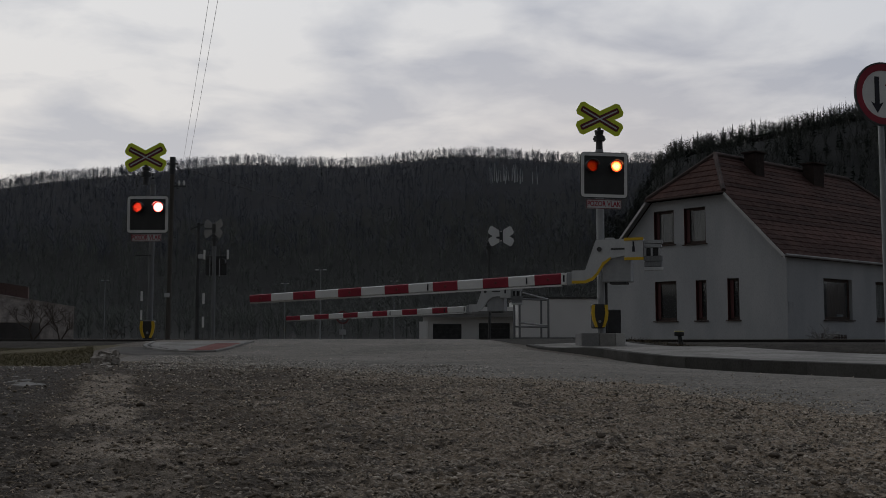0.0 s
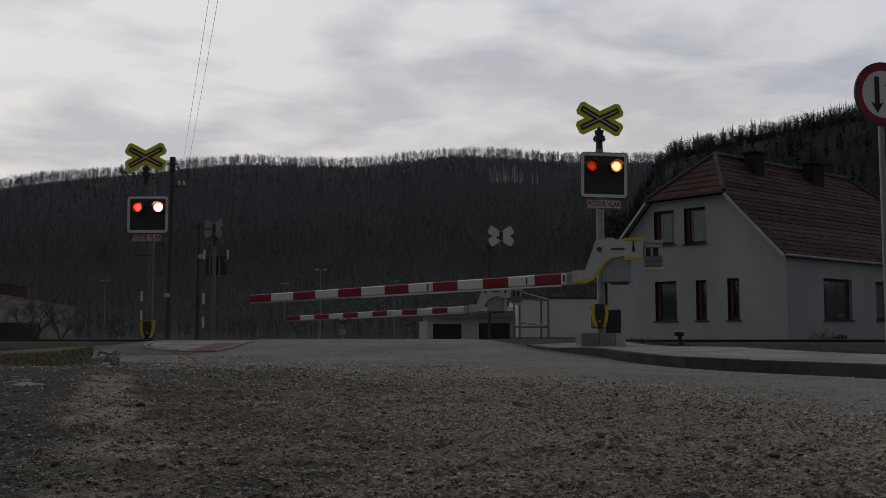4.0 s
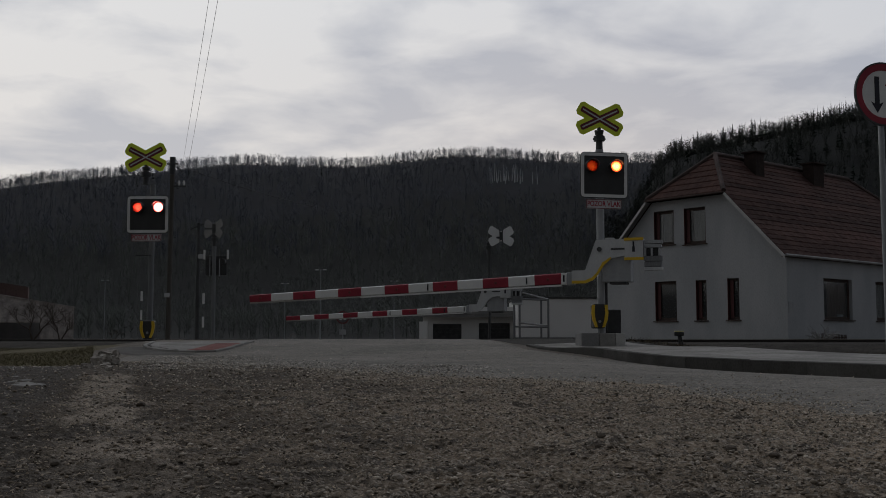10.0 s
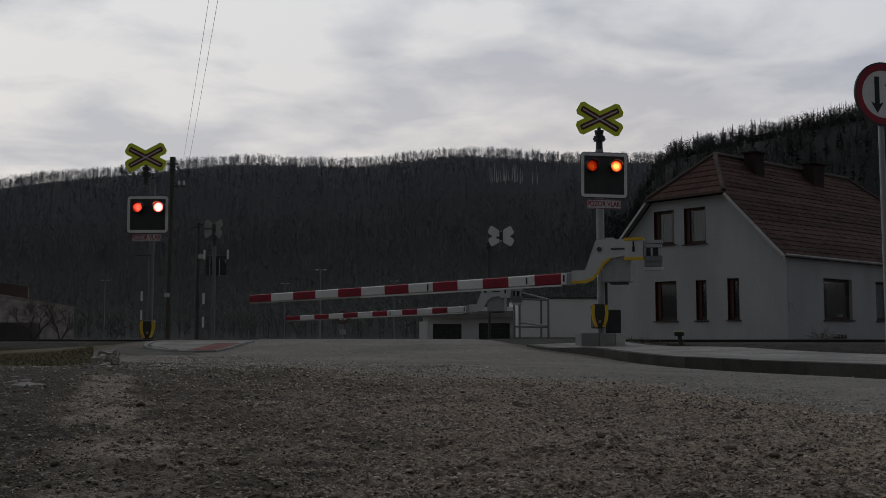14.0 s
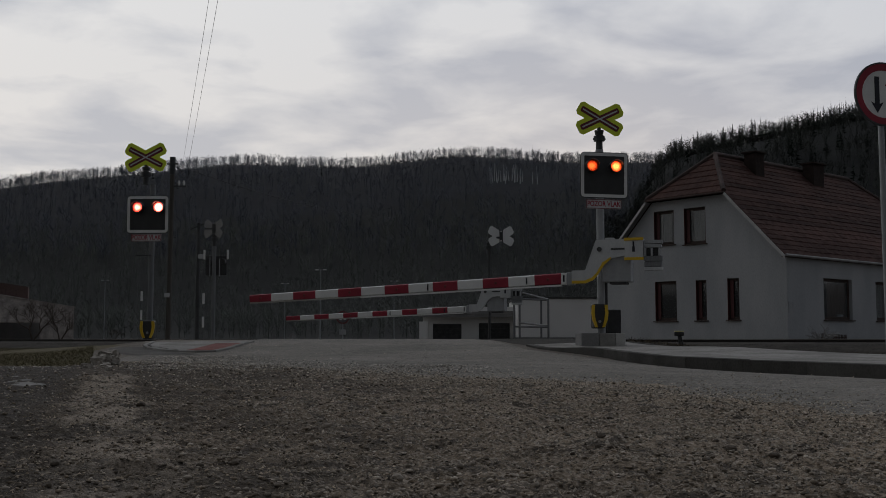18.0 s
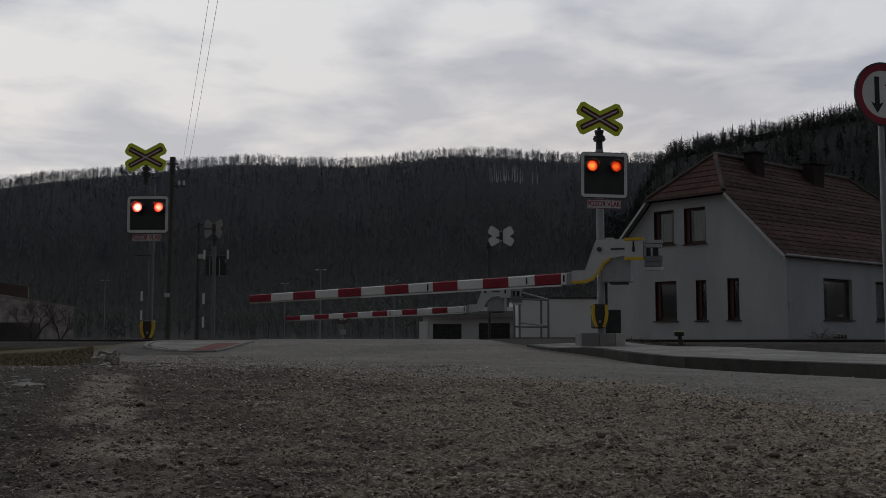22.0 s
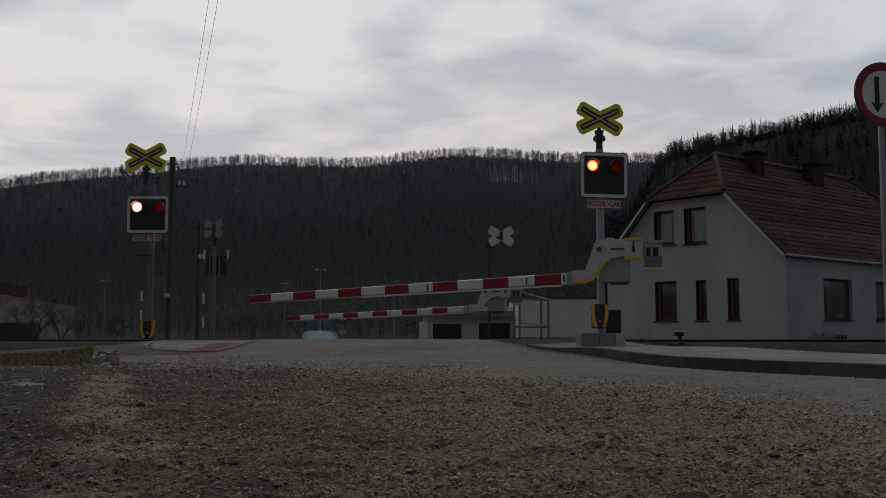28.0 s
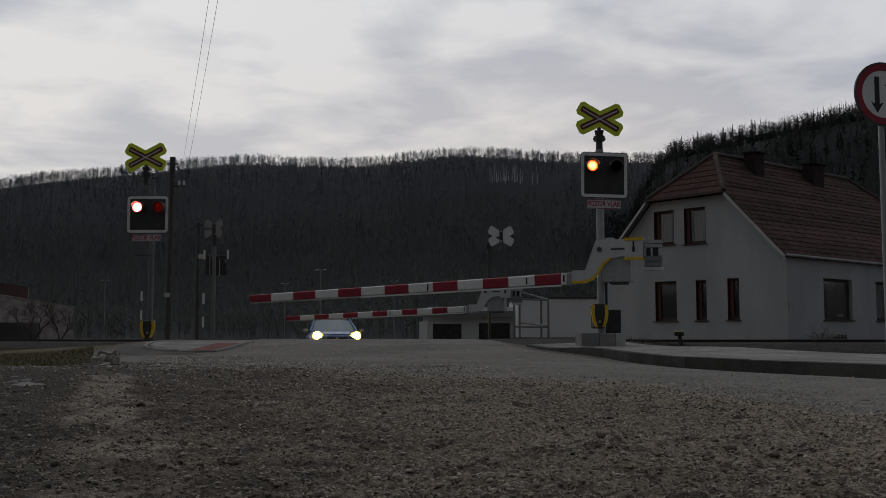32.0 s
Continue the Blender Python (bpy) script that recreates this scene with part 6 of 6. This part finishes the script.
turf("grass_blades", x[ok], y[ok], (0.01, 0.05), "brown_turf", "short dull grass by the footway")

x, y = rng.uniform(1.3, 14, 9000), rng.uniform(18.6, 24, 9000)
away = x * ACROSS[0] + y * ACROSS[1]
ok = (away < TRACK_MID - 0.9) & (x > 1.6 + 0.5 * (20 - y)) & ((x - 3.7) * 0.93 + (y - 19.2) * 0.36 > 0.1) & (lattice(x, y, 2.2, 81) > 0.35)
turf("dry_litter", x[ok], y[ok], (0.015, 0.07), "brown_turf", "withered stalks along the railway bank")


def chippings(name, x, y, r, z, material, label):
    """Small sharp chips, four faces each."""
    n = len(x)
    a = rng.uniform(0, 6.28, n)
    ring = [np.stack([x + np.cos(a + k * 1.571) * r * rng.uniform(0.7, 1.3, n), y + np.sin(a + k * 1.571) * r * rng.uniform(0.7, 1.3, n), z - 0.1 * r + 0.5 * r * rng.random(n)], 1) for k in range(4)]
    top = np.stack([x + rng.normal(0, 0.4, n) * r, y + rng.normal(0, 0.4, n) * r, z + r * rng.uniform(0.6, 1.35, n)], 1)
    v = np.stack(ring + [top], 1).reshape(-1, 3)
    f = np.array([(0, 1, 4), (1, 2, 4), (2, 3, 4), (3, 0, 4)])
    return tagged(mesh_from(name, v, (f[None] + (np.arange(n) * 5)[:, None, None]).reshape(-1, 3), material), label, "gravel", kind="stuff")


# grit thrown over the lane's edge, thinning out across the asphalt
n = 95000
y = 3.0 * (22.0 / 3.0) ** rng.random(n)
x = rng.uniform(-0.46, 0.46, n) * y
out = x - road_left(y)
thick = np.exp(-np.maximum(out - 0.1, 0) / 0.55) * np.exp(np.minimum(out + 0.6, 0) / 0.6) * (0.4 + 0.6 * step(5, 9, y)) + 0.012
thick = thick * (0.35 + 1.1 * lattice(x, y, 0.7, 31)) * (x > -4.0)
ok = (rng.random(n) < thick) & (x < np.interp(y, [p[1] for p in ROAD_R], [p[0] for p in ROAD_R]) - 0.1)
x, y, out = x[ok], y[ok], out[ok]
z = np.where(out < 0.4, np.maximum(bed(x, y), land(x, y) + 0.012), land(x, y) + 0.012)
z = np.where(y > 14.5, land(x, y) + 0.012, z)
chippings("loose_chippings", x, y, (0.0028 + 0.00052 * y) * rng.uniform(0.5, 1.6, len(x)), z, "chips", "pale angular chippings spilled over the asphalt edge")
# broken grit close by, sparser on the dark soil
n = 60000
y = 1.3 * (7.0 / 1.3) ** rng.random(n)
x = rng.uniform(-0.46, 0.46, n) * y
soil = 0.95 * x + 0.313 * y < -0.2
ok = (rng.random(n) < np.where(soil, 0.18, 0.75) * (0.25 + 1.3 * lattice(x, y, 2.2, 41))) & (x < road_left(y) + 0.3)
x, y = x[ok], y[ok]
chippings("fine_grit", x, y, (0.0011 + 0.0006 * y) * (0.5 + 1.6 * rng.random(len(x)) ** 2), bed(x, y), "grit", "fine broken grit over the lay-by")
# sharp broken gravel, thickest towards the lane
n = 42000
y = 1.75 * (8.5 / 1.75) ** rng.random(n)
x = rng.uniform(-0.45, 0.45, n) * y
side = 0.95 * x + 0.313 * y
ok = (rng.random(n) < (0.12 + 0.75 * step(0.1, 0.9, side)) * (0.35 + 0.9 * lattice(x, y, 1.7, 71))) & (x < road_left(y) + 0.35 * rng.random(n))
x, y = x[ok], y[ok]
chippings("broken_gravel", x, y, (0.0016 + 0.0042 * rng.random(len(x)) ** 1.8) * (0.55 + 0.20 * y), bed(x, y), "shard", "sharp broken gravel covering the lay-by")
# coarse pale stones along the foot of the verge
n = 3200
y = np.where(rng.random(n) < 0.7, rng.normal(10.4, 0.5, n), rng.uniform(5.5, 11.5, n))
x = -y * rng.uniform(0.30, 0.50, n)
ok = (y < 11.6) & (x < -3.2 * y / 10)
x, y = x[ok], y[ok]
chippings("edge_stones", x, y, 0.003 + 0.009 * rng.random(len(x)) ** 3, bed(x, y), "grey_chips", "coarse pale stones along the verge")
# pale grey chippings where the lane's edge has crumbled
n = 30000
y, x = rng.uniform(8.8, 17.0, n), rng.uniform(-4.6, 0.5, n)
out = x - road_left(y)
ok = (rng.random(n) < 0.9 * step(8.9, 10.2, y) * step(-2.3, -1.3, out) * (1 - step(0.6, 3.0, out)) * (0.4 + lattice(x, y, 1.3, 51))) & (x > -3.15 - 0.24 * (y - 10.5))
x, y, out = x[ok], y[ok], out[ok]
z = np.where((out < 0.4) & (y < 14.5), np.maximum(bed(x, y), land(x, y) + 0.012), land(x, y) + 0.012)
chippings("grey_chippings", x, y, 0.005 + 0.011 * rng.random(len(x)) ** 2, z, "grey_chips", "pale grey chippings on the crumbled road edge")


# ---- woods on the hills ----


def bare_trees(x, y, high, blades, spread, spiky, slim=1.0):
    """Many leafless trees at once: a trunk each and a crown of thin upward twigs."""
    n = len(x)
    z = land(x, y) + hills(x, y)
    base = np.stack([x, y, z], 1)
    V, F = [], []
    # trunks
    w = high * 0.006
    ang = rng.uniform(0, 6.28, n)
    for k in range(2):
        dx, dy = np.cos(ang + k * 1.57) * w, np.sin(ang + k * 1.57) * w
        q = np.stack([base + np.stack([-dx, -dy, 0 * w], 1), base + np.stack([dx, dy, 0 * w], 1), base + np.stack([0 * w, 0 * w, high], 1)], 1)
        V.append(q.reshape(-1, 3))
    # twigs
    m = n * blades
    idx = np.repeat(np.arange(n), blades)
    f = rng.uniform(0.28, 0.98, m) if spiky else rng.uniform(0.04, 0.98, m)
    if spiky:
        r = (1 - f) * high[idx] * spread * rng.uniform(0.5, 1.1, m) + 0.2
        rise = -0.12 * r
    else:
        r = high[idx] * spread * np.sin(np.clip(f * 3.0, 0, 3.0)) * rng.uniform(0.5, 1.25, m) + 0.3
        rise = r * rng.uniform(0.5, 1.6, m)
    a = rng.uniform(0, 6.28, m)
    start = base[idx] + np.stack([0 * f, 0 * f, f * high[idx] * 0.9], 1)
    tip = start + np.stack([np.cos(a) * r, np.sin(a) * r, rise], 1)
    wid = (0.10 if spiky else 0.030) * r + (0.12 if spiky else 0.05)
    wid = wid * slim
    b = a + 1.57 + rng.uniform(-0.6, 0.6, m)
    off = np.stack([np.cos(b) * wid, np.sin(b) * wid, rng.uniform(-1, 1, m) * wid], 1)
    V.append(np.stack([start - off, start + off, tip], 1).reshape(-1, 3))
    if not spiky:
        mid = start * 0.45 + tip * 0.55
        for k in range(2):
            t2 = mid + np.stack([rng.normal(0, 0.55, m) * r, rng.normal(0, 0.55, m) * r, np.abs(rng.normal(0.4, 0.3, m)) * r], 1)
            V.append(np.stack([mid - off * 0.6, mid + off * 0.6, t2], 1).reshape(-1, 3))
    V = np.concatenate(V)
    return V, np.arange(len(V)).reshape(-1, 3)


def wood(name, n, xr, yr, hr, blades, spread, spiky, material, label, keep=None, slim=1.0):
    x, y = rng.uniform(*xr, n), rng.uniform(*yr, n)
    if keep is not None:
        ok = keep(x, y)
        x, y = x[ok], y[ok]
    h = rng.uniform(*hr, len(x))
    V, F = bare_trees(x, y, h, blades, spread, spiky, slim)
    ob = mesh_from(name, V, F, material)
    return tagged(ob, label, "woodland", kind="stuff")


in_view = lambda x, y: np.abs(x) < 0.46 * y + 15
on_spur = lambda x, y: (x / y > 0.15) & (x / y < 0.48)
clear = lambda x, y: in_view(x, y) & ~((x > 40) & (x < 100) & (y > 800) & (y < 892))
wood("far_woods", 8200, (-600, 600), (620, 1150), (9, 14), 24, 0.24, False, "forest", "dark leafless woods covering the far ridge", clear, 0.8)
wood("ridge_woods", 5600, (-660, 660), (1120, 1320), (1.6, 4.2), 26, 0.42, False, "ridge_twigs", "leafless trees along the skyline of the far ridge", in_view, 1.5)
wood("ridge_thicket", 5200, (-660, 660), (1140, 1300), (1.2, 2.6), 22, 0.70, False, "ridge_twigs", "low leafless thicket along the far ridge", in_view, 1.9)
wood("ridge_spruces", 190, (-600, 600), (1225, 1265), (7, 18), 170, 0.23, True, "conifer", "dark spruces standing up from the far skyline", lambda x, y: in_view(x, y) & ((x < -0.235 * y) | (rng.random(len(x)) < 0.03)))
wood("spur_thicket", 2600, (85, 350), (590, 760), (1.8, 4.0), 24, 0.60, False, "ridge_twigs", "low leafless thicket on the nearer crest", on_spur, 1.7)
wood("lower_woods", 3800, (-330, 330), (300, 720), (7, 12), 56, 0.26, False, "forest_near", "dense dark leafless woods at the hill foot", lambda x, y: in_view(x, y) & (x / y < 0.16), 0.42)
wood("far_spruces", 420, (-640, 640), (840, 1270), (11, 18), 70, 0.20, True, "conifer", "dark spruces among the far woods", lambda x, y: in_view(x, y) & ((x < -0.24 * y) | (rng.random(len(x)) < 0.10)))
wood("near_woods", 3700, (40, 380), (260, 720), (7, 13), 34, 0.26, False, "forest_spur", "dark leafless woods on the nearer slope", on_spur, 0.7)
wood("crest_pines", 70, (90, 330), (625, 700), (10, 18), 150, 0.22, True, "conifer", "dark pines along the crest of the nearer slope", on_spur)
wood("near_spruces", 420, (90, 360), (440, 720), (9, 17), 90, 0.22, True, "conifer", "dark pines and spruces on the nearer slope", on_spur)

# ---- motion ----
BLINK, TO_LEFT, TO_RIGHT = 1.0067, 0.385, 0.89


def burner_rows(side, x, z, away):
    """The burner slides out at the flash; drawn back, the added filters fade it."""
    on, off = (TO_LEFT, TO_RIGHT) if side == "L" else (TO_RIGHT - BLINK, TO_LEFT)
    rows = {}
    for n in range(-2, 35):
        a, b = on + n * BLINK, off + n * BLINK
        for t, q in ((a - 0.10, away), (a - 0.05, 3.1), (a - 0.02, 1.6), (a, 0.9), (a + 0.04, 0.3), (a + 0.09, 0.0), (b - 0.08, 0.0), (b - 0.05, 0.4), (b - 0.02, 1.2), (b, 1.5), (b + 0.10, 2.5), (b + 0.20, 3.5), (b + 0.31, away)):
            if -1.0 <= t <= 33.0:
                rows[round(t, 3)] = q
    ts = sorted(rows)
    inside = [t for t in ts if 0 < t < 32]
    at = lambda t: float(np.interp(t, ts, [rows[k] for k in ts]))
    return [(t, pose(x, -0.128 + 0.02 * at(t), z)) for t in [0.0] + inside + [32.0]]


CAR_WAY = [(0.0, 150.0), (6.0, 146.0), (12.0, 122.0), (18.0, 93.0), (22.0, 71.5), (25.0, 54.0), (26.5, 46.8), (27.5, 43.3), (28.2, 41.0), (29.0, 38.8), (29.6, 37.6), (30.2, 36.4), (30.8, 34.85), (31.1, 34.1), (31.4, 33.85), (32.0, 33.85)]


def car_place(y):
    x = -3.475 - 0.172 * (y - 33.8)
    dz = z_at(x + 0.195 * 1.2, y - 1.2) - z_at(x - 0.195 * 1.2, y + 1.2)
    return pose(x, y, z_at(x, y) + 0.013, -math.degrees(math.atan2(dz, 2.4)), 0, 11.0)


def motions():
    walk(car, [(t, car_place(y)) for t, y in CAR_WAY])
    fine = [(k * 32.0 / 480, float(np.interp(k * 32.0 / 480, [r[0] for r in CAR_WAY], [r[1] for r in CAR_WAY]))) for k in range(481)]
    for w, wx, wy in car_wheels:
        walk(w, [(t, pose(wx, wy, 0.295, math.degrees((150.0 - y) / 0.295), 0, 0)) for t, y in fine])
    for burner, side, x, z, away in LAMPS:
        walk(burner, burner_rows(side, x, z, away))
    walk(cloud_cover, [(t, pose(0, 0, 0, 0, 0, -2.75 * t / 32.0)) for t in (0.0, 8.0, 16.0, 24.0, 32.0)])


motions()
